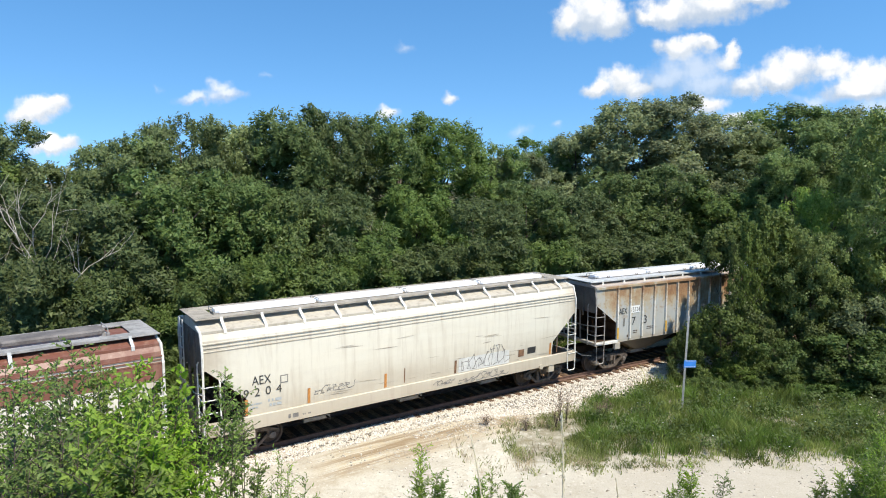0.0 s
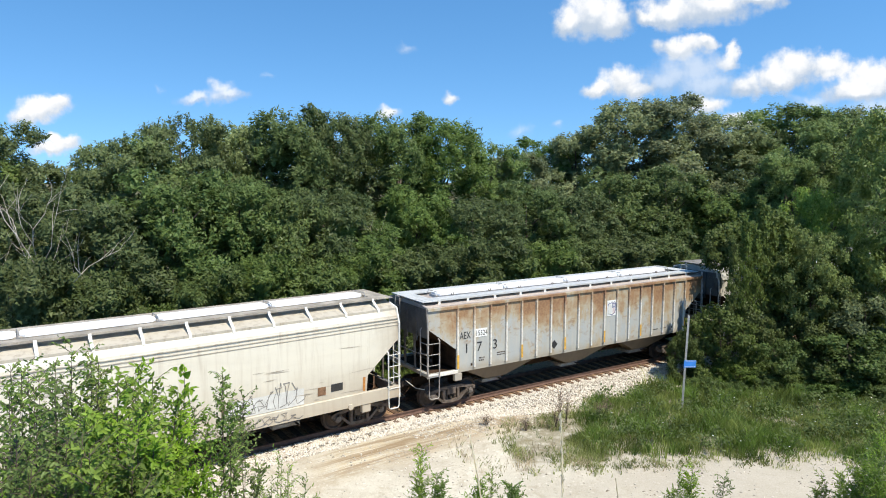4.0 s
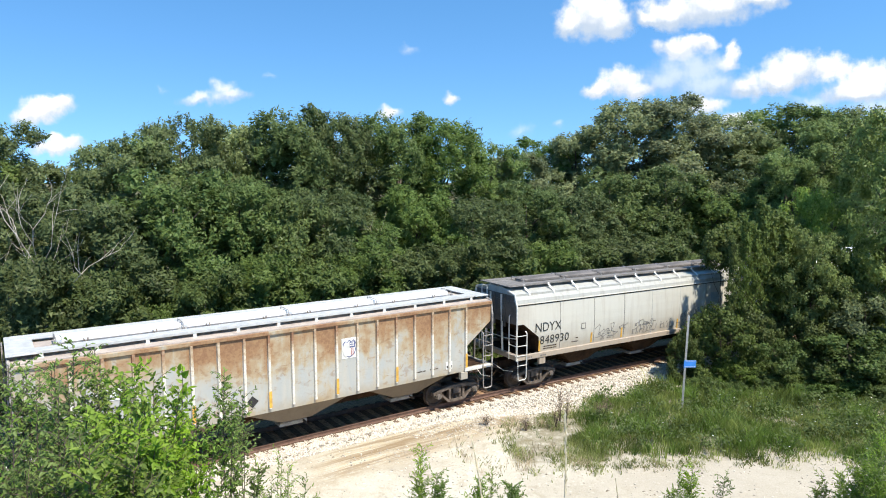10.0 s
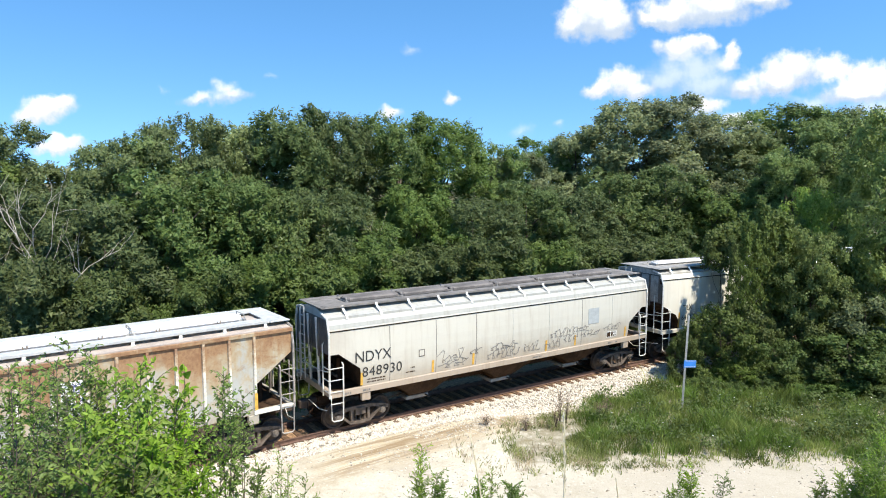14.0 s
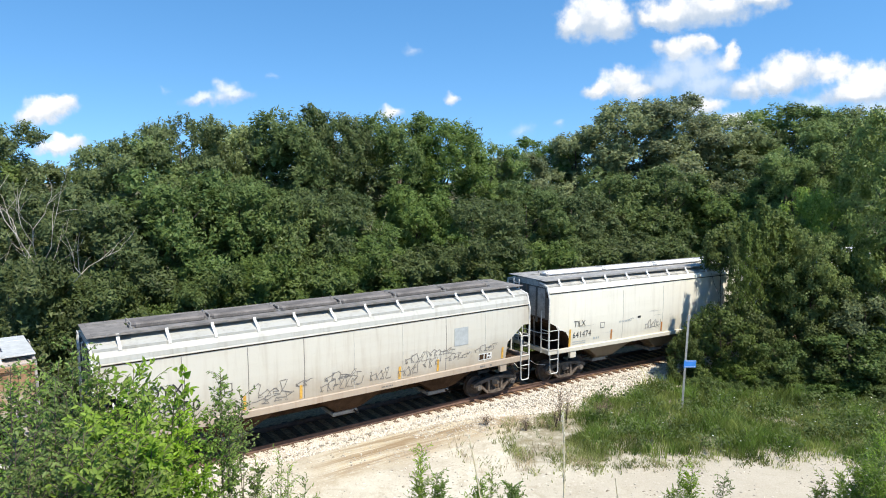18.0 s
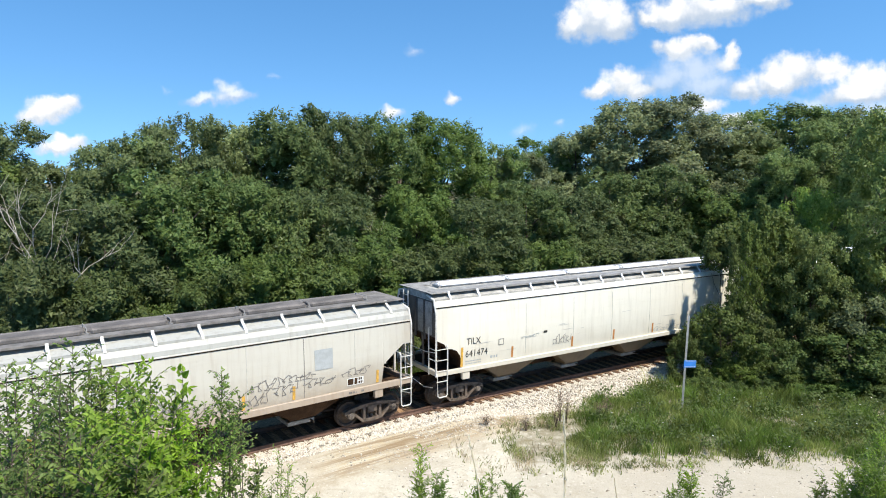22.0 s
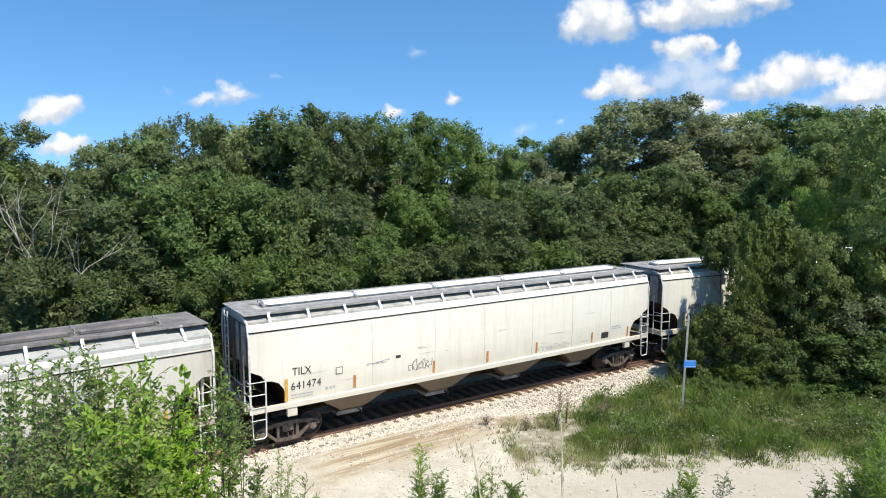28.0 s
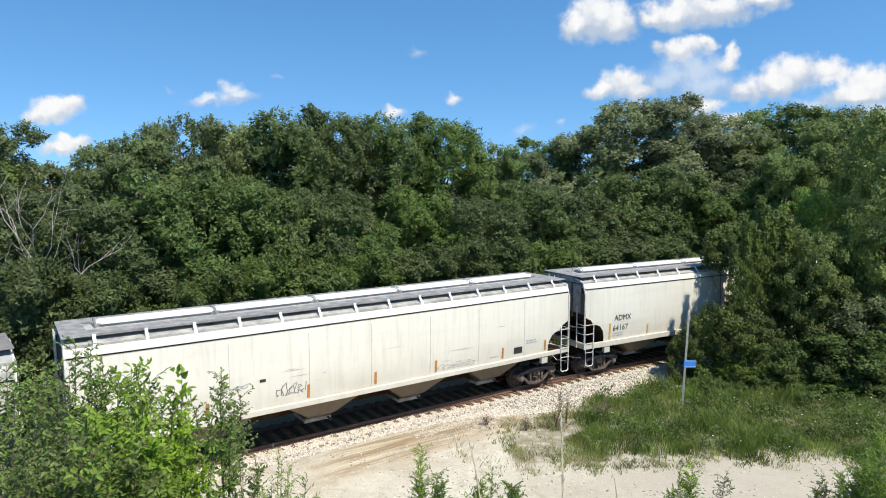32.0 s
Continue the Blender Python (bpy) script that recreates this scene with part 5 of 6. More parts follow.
def tree_meshes(seed, height, radius, low, lobes, sprays, each, spray_r, size, long, leaf_mat, girth, taper=0.55, hollow=0.5, clump=(0.17, 0.36), flat=1.1, hang=0.8, twig=2.4, corners=3):
    rng = np.random.default_rng(seed)
    at, up, ways = crown_points(rng, height, radius, low, lobes, sprays, each, spray_r, taper, hollow, clump, flat, hang, twig)
    crown = leaves("crown", rng, at, up, size, long, corners=corners, along=ways)
    crown.materials.append(leaf_mat)
    trunk = bpy.data.meshes.new("trunk")
    bm = limbs(rng, height, radius, girth)
    bm.to_mesh(trunk)
    bm.free()
    trunk.materials.append(BARK)
    return height, radius, trunk, crown


def plant(name, kind, x, y, height, radius, label, category, group, turn, base=None):
    h0, r0, trunk, crown = kind
    ob = new(name)
    z = ground_z(x, y) if base is None else base
    sz, sr = (height - z) / h0, radius / r0
    ob.matrix_world = Matrix.Translation((x, y, z - 0.03)) @ Matrix.Rotation(turn, 4, "Z") @ Matrix.Diagonal((sr, sr, sz, 1))
    for nm, me in (("trunk", trunk), ("crown", crown)):
        new(nm, me).parent = ob
    return tagged(ob, label, category, group)


ROUND = (0.20, 0.38)
TALL = [tree_meshes(11, 13, 3.2, 1.5, 36, 42, 27, 0.14, 0.096, 2.1, LEAF_A, 0.20, hollow=0.68, clump=ROUND, flat=0.8, twig=2.0), tree_meshes(12, 13, 3.2, 1.8, 34, 42, 27, 0.15, 0.088, 2.6, LEAF_D, 0.22, hollow=0.68, clump=ROUND, flat=0.8, hang=-0.2, twig=2.6),
        tree_meshes(13, 13, 3.2, 1.5, 36, 42, 27, 0.14, 0.108, 1.7, LEAF_C, 0.20, hollow=0.68, clump=ROUND, flat=0.8, twig=2.0), tree_meshes(14, 13, 3.2, 1.8, 34, 42, 27, 0.15, 0.088, 2.7, LEAF_B, 0.2, hollow=0.68, clump=ROUND, flat=0.8, hang=-0.25, twig=2.6),
        tree_meshes(15, 13, 3.2, 1.5, 36, 42, 27, 0.14, 0.096, 2.1, LEAF_A, 0.20, hollow=0.68, clump=ROUND, flat=0.8, twig=2.0), tree_meshes(16, 13, 3.2, 1.5, 36, 42, 27, 0.14, 0.108, 1.7, LEAF_C, 0.20, hollow=0.68, clump=ROUND, flat=0.8, twig=2.0)]
MIDDLE = [tree_meshes(21, 9, 2.8, 0.6, 34, 42, 25, 0.12, 0.086, 2.1, LEAF_M, 0.14, hollow=0.68, clump=ROUND, flat=0.8, twig=2.0), tree_meshes(22, 9, 2.8, 0.6, 34, 42, 25, 0.13, 0.080, 2.7, LEAF_B, 0.13, hollow=0.68, clump=ROUND, flat=0.8, hang=-0.25, twig=2.6),
          tree_meshes(23, 9, 2.8, 0.6, 34, 42, 25, 0.12, 0.086, 2.1, LEAF_D, 0.14, hollow=0.68, clump=ROUND, flat=0.8, twig=2.0), tree_meshes(24, 9, 2.8, 0.6, 34, 42, 25, 0.12, 0.086, 2.1, LEAF_A, 0.14, hollow=0.68, clump=ROUND, flat=0.8, twig=2.0)]
SHRUB = [tree_meshes(31, 6, 2.0, 0.4, 22, 42, 24, 0.12, 0.086, 2.0, LEAF_S, 0.07, hollow=0.68, clump=ROUND, flat=0.8, twig=2.0), tree_meshes(32, 6, 2.0, 0.4, 22, 42, 24, 0.12, 0.080, 2.4, LEAF_S, 0.07, hollow=0.68, clump=ROUND, flat=0.8, hang=-0.1)]

BACK_ROW_WEST = [(-24.4, 33.0, 11.2, 3.2), (-22.6, 32.1, 11.9, 3.3), (-21.9, 36.5, 9.6, 3.1), (-15.9, 32.4, 10.8, 2.9), (-16.3, 34.3, 11.1, 3.2), (-14.6, 36.8, 12.5, 3.1), (-13.5, 41.2, 12.4, 3.6), (-11.0, 40.5, 12.3, 3.5), (-9.2, 40.4, 13.0, 3.5), (-7.0, 41.9, 13.3, 3.2), (-5.8, 46.2, 12.1, 3.6), (-3.2, 44.3, 13.2, 3.4), (0.0, 46.2, 13.3, 3.4)]
BACK_ROW_EAST = [(3.2, 49.3, 11.6, 3.7), (5.6, 52.9, 11.0, 3.4), (10.5, 66.7, 12.9, 4.6), (13.6, 63.8, 13.6, 4.6), (17.9, 63.6, 16.5, 5.8), (22.1, 65.5, 17.1, 6.0), (28.7, 70.5, 16.1, 6.2), (33.2, 70.2, 14.3, 5.5), (37.1, 71.7, 17.0, 6.0), (40.7, 70.9, 16.7, 6.2), (46.2, 70.3, 16.9, 6.3)]
MIDDLE_ROW = [(-18.2, 29.2, 8.9, 3.0), (-14.6, 27.6, 8.7, 3.1), (-12.5, 29.7, 9.5, 3.3), (-10.3, 32.5, 9.5, 3.3), (-8.1, 32.8, 8.7, 2.9), (-6.1, 34.1, 8.7, 2.9), (-4.3, 34.1, 7.0, 2.6), (-1.5, 38.3, 8.6, 3.3), (1.9, 38.0, 8.1, 3.4), (5.6, 43.7, 9.0, 3.5), (9.0, 45.6, 8.6, 3.6), (13.7, 51.5, 9.9, 4.2), (18.1, 52.6, 10.3, 4.0), (21.7, 52.1, 8.5, 4.0), (26.3, 54.3, 9.9, 4.2), (29.5, 53.5, 11.7, 4.6)]
SHRUB_ROW = [(-15.3, 23.3, 6.4, 2.1), (-13.7, 24.5, 5.7, 2.1), (-12.0, 25.8, 4.1, 1.7), (-10.0, 27.2, 5.4, 2.2), (-8.3, 29.0, 5.9, 2.2), (-5.9, 30.0, 5.5, 2.3), (-4.0, 31.3, 5.7, 2.2), (-1.9, 33.3, 5.7, 2.4), (0.8, 34.4, 5.9, 2.4), (3.4, 36.6, 5.4, 2.5), (5.9, 38.1, 5.6, 2.5), (8.7, 40.3, 5.4, 2.6), (11.5, 41.3, 5.7, 2.7), (15.0, 43.2, 5.6, 2.7)]


def woods():
    rng = random.Random(8)
    for i, (x, y, h, r) in enumerate(BACK_ROW_WEST):
        plant("tree", TALL[(0, 4, 2, 4, 0, 4, 2, 0, 3, 1, 4, 3, 1)[i]], x, y, h + 0.45, 1.08 * r, "tall deciduous tree in full green leaf behind the railway", "tree", "trees behind the railway", rng.uniform(-0.75, 0.75))
    for i, (x, y, h, r) in enumerate(BACK_ROW_EAST):
        plant("tree", TALL[(0, 2, 1, 5, 2, 5, 2, 4, 0, 1, 5)[i]], x, y, h + 0.5, 1.08 * r, "tall grey-green poplar standing over the wood", "tree", "trees behind the railway", rng.uniform(-0.75, 0.75))
    for i, (x, y, h, r) in enumerate(MIDDLE_ROW):
        plant("tree", MIDDLE[(3, 0, 0, 0, 2, 1, 1, 2, 1, 0, 0, 2, 0, 2, 0, 0)[i]], x, y, h, 1.08 * r, "bushy young tree with dense green leaves beside the railway", "tree", "trees behind the railway", rng.uniform(-0.75, 0.75))
    for i, (x, y, h, r) in enumerate(SHRUB_ROW):
        plant("shrub", SHRUB[(0, 0, 0, 1, 0, 1, 1, 1, 1, 0, 0, 0, 1, 1)[i]], x, y, h, r, "dense leafy shrub at the edge of the wood", "shrub", "shrubs behind the railway", rng.uniform(-0.75, 0.75))


woods()

# the thicket in front of the railway
THICKET = [tree_meshes(41, 9.6, 3.4, 3.2, 96, 20, 13, 0.15, 0.102, 1.6, LEAF_T, 0.14, 0.55, 0.45, (0.06, 0.20), 0.42, 0.15, 2.2, 4), tree_meshes(42, 12, 3.4, 1.6, 100, 22, 13, 0.14, 0.098, 2.0, LEAF_T, 0.18, 0.55, 0.55, (0.08, 0.22), 0.6, -0.3, 2.8, 4),
           tree_meshes(43, 4.0, 1.9, 0.1, 40, 24, 15, 0.11, 0.074, 1.7, LEAF_U, 0.06, 0.55, 0.5, (0.10, 0.25), 0.7, 0.5, 2.4, 4), tree_meshes(44, 4.0, 1.9, 0.1, 44, 24, 15, 0.11, 0.074, 1.6, LEAF_V, 0.06, 0.55, 0.5, (0.10, 0.26), 0.7, 0.6, 2.4, 4),
           tree_meshes(45, 4.0, 1.9, 0.1, 44, 26, 16, 0.10, 0.066, 2.0, LEAF_W, 0.06, 0.55, 0.5, (0.10, 0.26), 0.7, 0.2, 2.4, 4),
           # the two slender kinds: dark leaf colour stands in for the crowns' shade
           tree_meshes(46, 7.0, 0.45, 2.4, 34, 11, 11, 0.09, 0.080, 1.7, LEAF_V, 0.035, 0.9, 0.45, (0.35, 0.6), 0.8, 0.35, 2.0, 4),
           tree_meshes(47, 7.1, 0.75, 5.0, 22, 14, 11, 0.11, 0.088, 1.7, LEAF_V, 0.04, 0.6, 0.5, (0.30, 0.5), 0.7, 0.0, 2.4, 4), TALL[0], TALL[4]]
for x, y, h, r, k, nm, say in ((13.37, 29.44, 6.4, 0.24, 5, "tree", "slender upright sapling close to the train"),
                               (14.13, 29.94, 7.4, 0.26, 5, "tree", "slender upright sapling close to the train"),
                               (14.70, 30.24, 7.0, 0.29, 5, "tree", "slender upright sapling close to the train"),
                               (15.18, 30.54, 8.2, 0.34, 5, "tree", "slender upright sapling close to the train"),
                               (15.75, 30.84, 7.6, 0.36, 5, "tree", "slender upright sapling close to the train"),
                               (16.40, 31.04, 7.5, 0.48, 5, "tree", "slender upright sapling close to the train"),
                               (13.75, 31.95, 6.6, 0.62, 6, "tree", "slender tree with a small crown hanging over the train"),
                               (14.6, 32.25, 6.9, 0.75, 6, "tree", "slender tree with a small crown hanging over the train"),
                               (17.5, 32.7, 7.4, 1.3, 0, "tree", "leafy tree leaning over the track with a raised crown"),
                               (19.0, 33.3, 8.7, 1.9, 0, "tree", "leafy tree leaning over the track with a raised crown"),
                               (17.6, 30.6, 6.7, 1.9, 0, "tree", "leafy tree leaning over the track with a raised crown"),
                               (30.8, 51.0, 14.2, 4.2, 7, "tree", "tall tree with drooping leafy twigs"), (21.6, 31.0, 12.4, 2.6, 1, "tree", "tall tree with drooping leafy twigs"), (26.2, 49.5, 11.6, 3.4, 8, "tree", "tree with drooping leafy twigs beside the track"),
                               (12.9, 29.6, 3.1, 1.7, 3, "shrub", "dark olive shrub behind the marker post"), (11.4, 29.6, 1.9, 0.9, 3, "shrub", "low dark olive shrub behind the marker post"), (14.3, 30.3, 3.2, 1.5, 3, "shrub", "dark shrub under the leaning tree"),
                               (15.2, 28.9, 1.7, 1.5, 2, "shrub", "low fresh green shrub at the foot of the thicket"), (19.6, 29.5, 3.8, 2.1, 4, "shrub", "grey-green shrub with narrow leaves"), (18.1, 28.2, 2.3, 2.2, 2, "shrub", "bright green shrub at the foot of the thicket"),
                               (16.9, 29.9, 2.6, 1.6, 3, "shrub", "dark shrub under the leaning tree"), (20.8, 27.4, 2.6, 1.9, 2, "shrub", "bright green shrub at the foot of the thicket"), (11.6, 28.2, 0.2, 0.7, 2, "shrub", "knee-high leafy weed clump in the grass"), (12.8, 27.7, 0.15, 0.7, 2, "shrub", "knee-high leafy weed clump in the grass"), (14.2, 27.9, 0.3, 0.8, 2, "shrub", "knee-high leafy weed clump in the grass"), (15.8, 27.3, 0.25, 0.9, 2, "shrub", "knee-high leafy weed clump in the grass"), (17.0, 27.0, 0.3, 0.9, 2, "shrub", "knee-high leafy weed clump in the grass"), (18.9, 26.4, 0.4, 1.0, 2, "shrub", "knee-high leafy weed clump in the grass"),
                               (13.2, 28.5, 0.75, 1.0, 3, "shrub", "low dark shrub at the edge of the grass"), (14.8, 28.3, 0.9, 1.1, 3, "shrub", "low dark shrub at the edge of the grass"), (16.5, 28.2, 1.0, 1.2, 3, "shrub", "low dark shrub at the edge of the grass"),
                               (22.2, 32.8, 6.0, 2.2, 3, "shrub", "dark shrub under the tall trees"), (19.6, 31.2, 5.2, 2.0, 3, "shrub", "dark shrub under the tall trees"), (17.6, 31.4, 4.6, 1.8, 3, "shrub", "dark shrub under the leaning tree")):
    plant(nm, THICKET[k], x, y, h, r, say, nm, "thicket beside the track", 0.0)


# ---- dead branches ----
def dead_tree(x, y, height, seed, n):
    """Several bare limbs that fork from the foot, with thin twigs."""
    rng = np.random.default_rng(seed)
    ob = new("dead_tree")
    ob.matrix_world = pose(x, y, ground_z(x, y))
    tagged(ob, "bare bleached dead tree among green leaves", "dead tree")
    h = height - ground_z(x, y)
    def grow(bm, p, d, length, r, depth):
        line = [p]
        for _ in range(4):
            d = d + rng.normal(0, 0.16, 3) + np.array([0, 0, 0.05])
            d /= np.linalg.norm(d)
            line.append(line[-1] + d * length / 4)
        tube(bm, line, r, 6 if depth > 1 else 4, r * 0.55)
        if depth:
            for k in range(3):
                e = d + rng.normal(0, 0.55, 3) + np.array([0, 0, 0.15])
                start = line[-1] if k == 0 else line[2 + int(rng.random() * 2.9)]
                grow(bm, start, e / np.linalg.norm(e), length * rng.uniform(0.45, 0.7), r * 0.5, depth - 1)

    for i in range(n):
        a = rng.uniform(0, 6.28)
        d = np.array([0.20 * math.cos(a), 0.18 * math.sin(a), 1.0])
        bm = bmesh.new()
        grow(bm, np.array([0.15 * math.cos(a), 0.15 * math.sin(a), -0.1]), d / np.linalg.norm(d), h * rng.uniform(0.42, 0.55), 0.055, 3)
        part("limb", bm, DEADWOOD, ob)


dead_tree(-16.7, 24.9, 10.8, 7, 2)
dead_tree(-17.1, 25.0, 10.6, 5, 2)
dead_tree(-3.7, 33.4, 8.0, 3, 1)


# ---- grass and weeds ----
def scatter(rng, n, x0, x1, y0, y1, keep):
    pts = []
    for x, y in zip(rng.uniform(x0, x1, n), rng.uniform(y0, y1, n)):
        f = keep(x, y)
        if rng.random() < f:
            pts.append((x, y, ground_z(x, y), f))
    return np.array(pts)


def blades(name, rng, base, height, width, lean, material, label, category="grass"):
    n = len(base)
    a = rng.uniform(0, 6.28, n)
    h = height * rng.uniform(0.5, 1.25, n)
    side = np.stack([np.cos(a), np.sin(a), 0 * a], 1) * (width * rng.uniform(0.6, 1.4, n))[:, None]
    b = rng.uniform(0, 6.28, n)
    tip = np.stack([np.cos(b) * lean * h, np.sin(b) * lean * h, h], 1) * rng.uniform(0.5, 1.0, (n, 1))
    mid = tip * np.array([0.35, 0.35, 0.6])
    v = np.stack([base - side, base + side, base + mid + side * 0.8, base + mid - side * 0.8, base + tip], 1).reshape(-1, 3)
    i = 5 * np.arange(n)[:, None]
    me = raw_mesh(name, v, np.concatenate([i + np.array([[0, 1, 2]]), i + np.array([[0, 2, 3]]), i + np.array([[3, 2, 4]])]))
    me.materials.append(material)
    return tagged(new(name, me), label, category, kind="stuff")


def meadow():
    rng = np.random.default_rng(17)
    lush = lambda x, y: smooth(4.2, 6.5, x - 0.22 * (y - 21) + 0.9 * rough_at(x, y, 0.6, 11)) * smooth(20.6, 21.8, y + 0.6 * rough_at(x, y, 0.5, 3)) * smooth(2.4, 3.2, off_track(x, y))
    p = scatter(rng, 52000, 1, 20, 19.5, 30, lambda x, y: weeds_at(x, y) * lush(x, y) * (0.45 + 0.8 * rough_at(x, y, 1.0, 6)))
    bright = np.array([rough_at(a, b, 0.8, 51) + 0.5 * rough_at(a, b, 2.1, 5) > 0.08 for a, b in p[:, :2]])
    for name, some, mat, low, label in (("tall_grass", p[~bright], GRASS, 0.26, "knee-high green grass along the road"), ("lush_grass", p[bright], LUSHGRASS, 0.34, "clumps of taller fresh green grass")):
        tall = low + 0.5 * np.array([max(0.05, 0.5 + 1.5 * rough_at(a, b, 0.7, 13)) for a, b in some[:, :2]])
        blades(name, rng, np.repeat(some[:, :3], 3, 0) + rng.normal(0, 0.04, (3 * len(some), 3)) * np.array([1, 1, 0]), np.repeat(tall, 3), 0.011, 0.5, mat, label)
    q = scatter(rng, 56000, 0.5, 20, 19.3, 28, lambda x, y: (0.35 + 0.65 * smooth(3.4, 5.2, x)) * max(0.0, weeds_at(x, y) - 0.5 * lush(x, y)) * max(0.0, 0.42 + 2.0 * rough_at(x, y, 1.1, 8)))
    blades("short_grass", rng, np.repeat(q[:, :3], 4, 0) + rng.normal(0, 0.05, (4 * len(q), 3)) * np.array([1, 1, 0]), 0.17 + 0 * np.repeat(q[:, 3], 4), 0.010, 0.8, PALEGRASS, "short patchy grass on stony ground")
    d = scatter(rng, 4200, 0.2, 9, 20.0, 28, lambda x, y: smooth(-0.1, 0.5, weeds_at(x, y) + 0.15) * smooth(9, 4, x) * max(0.0, rough_at(x, y, 0.9, 21)) * 1.6 * smooth(2.0, 2.8, off_track(x, y)))
    blades("dry_grass", rng, np.repeat(d[:, :3], 3, 0) + rng.normal(0, 0.05, (3 * len(d), 3)) * np.array([1, 1, 0]), 0.34 + 0 * np.repeat(d[:, 3], 3), 0.008, 0.5, DRY, "dry straw-coloured grass stalks")
    w = scatter(rng, 16000, 2, 20, 20, 28, lambda x, y: weeds_at(x, y) * lush(x, y) * max(0.0, 0.25 + 1.2 * rough_at(x, y, 0.8, 31)))
    at = w[:, :3] + np.stack([rng.normal(0, 0.05, len(w)), rng.normal(0, 0.05, len(w)), rng.uniform(0.1, 0.65, len(w))], 1)
    me = leaves("weeds", rng, np.repeat(at, 3, 0) + rng.normal(0, 0.07, (3 * len(at), 3)), np.tile([[0.1, -0.3, 0.9]], (3 * len(at), 1)), 0.06, 2.0)
    me.materials.append(LEAF_B)
    tagged(new("weeds", me), "broad-leaved green weeds among the grass", "weeds", kind="stuff")
    # grass and weeds beyond the track
    v = np.array([(*on_track(a, b)[:2],) for a, b in zip(rng.uniform(-30, 34, 9000), -2.5 - 3.2 * rng.random(9000) ** 0.8)])
    v = np.column_stack([v, [ground_z(a, b) for a, b in v]])
    blades("verge_grass", rng, np.repeat(v, 2, 0) + rng.normal(0, 0.05, (2 * len(v), 3)) * np.array([1, 1, 0]), np.full(2 * len(v), 0.6), 0.014, 0.45, LEAF_V, "uncut grass and weeds on the far side of the track")
    # white flower heads
    f = w[rng.random(len(w)) < 0.012]
    bm = bmesh.new()
    for x, y, z, _ in f:
        bmesh.ops.create_icosphere(bm, subdivisions=1, radius=0.03, matrix=pose(x, y, z + 0.55) @ Matrix.Diagonal((1, 1, 0.4, 1)))
    fl = part("flower_heads", bm, LABELWHITE)
    tagged(fl, "scattered small white flower heads above the grass", "flowers", kind="stuff")


meadow()


def road_stones():
    """Loose pebbles and clods on the limestone road and the sandy strip."""
    rng = np.random.default_rng(23)
    p = scatter(rng, 15000, -9, 15, 17, 25, lambda x, y: (1 - weeds_at(x, y)) * max(0.0, 0.35 + 1.4 * rough_at(x, y, 0.7, 41)) * (off_track(x, y) > 1.6) * (bank(x, y) < 0.05))
    spill = scatter(rng, 15000, -3, 6.5, 22.4, 29, lambda x, y: smooth(4.6, 2.6, off_track(x, y)) * smooth(-2.5, 2.0, x) * max(0.0, 0.45 + 1.6 * rough_at(x, y, 0.6, 71)) * (off_track(x, y) > 1.8))
    p = np.concatenate([p, spill])
    n = len(p)
    octa = np.array([(1, 0, 0), (-1, 0, 0), (0, 1, 0), (0, -1, 0), (0, 0, 0.7), (0, 0, -0.7)], float)
    tri = np.array([(0, 2, 4), (2, 1, 4), (1, 3, 4), (3, 0, 4), (2, 0, 5), (1, 2, 5), (3, 1, 5), (0, 3, 5)])
    size = 0.014 + 0.05 * rng.random(n) ** 4
    size[-len(spill):] = rng.uniform(0.022, 0.05, len(spill))
    pts = (octa[None] * rng.uniform(0.6, 1.3, (n, 6, 3))) * size[:, None, None] + p[:, None, :3]
    me = raw_mesh("road_stones", pts.reshape(-1, 3), (tri[None] + 6 * np.arange(n)[:, None, None]).reshape(-1, 3))
    m = Nodes("road_pebbles")
    me.materials.append(m.done(m.mix(m.node("NewGeometry").outputs["Random Per Island"], (0.30, 0.26, 0.20), (0.68, 0.63, 0.54)), 0.9, 0))
    tagged(new("road_stones", me), "loose pale pebbles scattered on the limestone road", "pebbles", kind="stuff")


road_stones()


# ---- saplings on the bank ----
def blade_leaves(rng, at, d, nor, length, width):
    """Pointed leaves with a folded midrib: at the stalk's end, along d."""
    n = len(at)
    d = d / (np.linalg.norm(d, axis=1)[:, None] + 1e-9)
    nor = nor - d * (nor * d).sum(1)[:, None]
    nor /= np.linalg.norm(nor, axis=1)[:, None] + 1e-9
    e = np.cross(nor, d)
    L = (length * rng.uniform(0.6, 1.3, n))[:, None]
    W = L * width * 0.5
    up = nor * W * rng.uniform(0.15, 0.5, (n, 1))
    sag = -nor * L * rng.uniform(0.0, 0.2, (n, 1))
    tip = at + d * L + sag
    rows = [at, at + d * L * 0.30 + e * W + up, at + d * L * 0.68 + e * W * 0.75 + up + sag * 0.5, tip, at + d * L * 0.68 - e * W * 0.75 + up + sag * 0.5, at + d * L * 0.30 - e * W + up]
    v = np.stack(rows, 1).reshape(-1, 3)
    i = 6 * np.arange(n)[:, None]
    return v, np.concatenate([i + np.array([[0, 1, 2, 3]]), i + np.array([[0, 3, 4, 5]])])


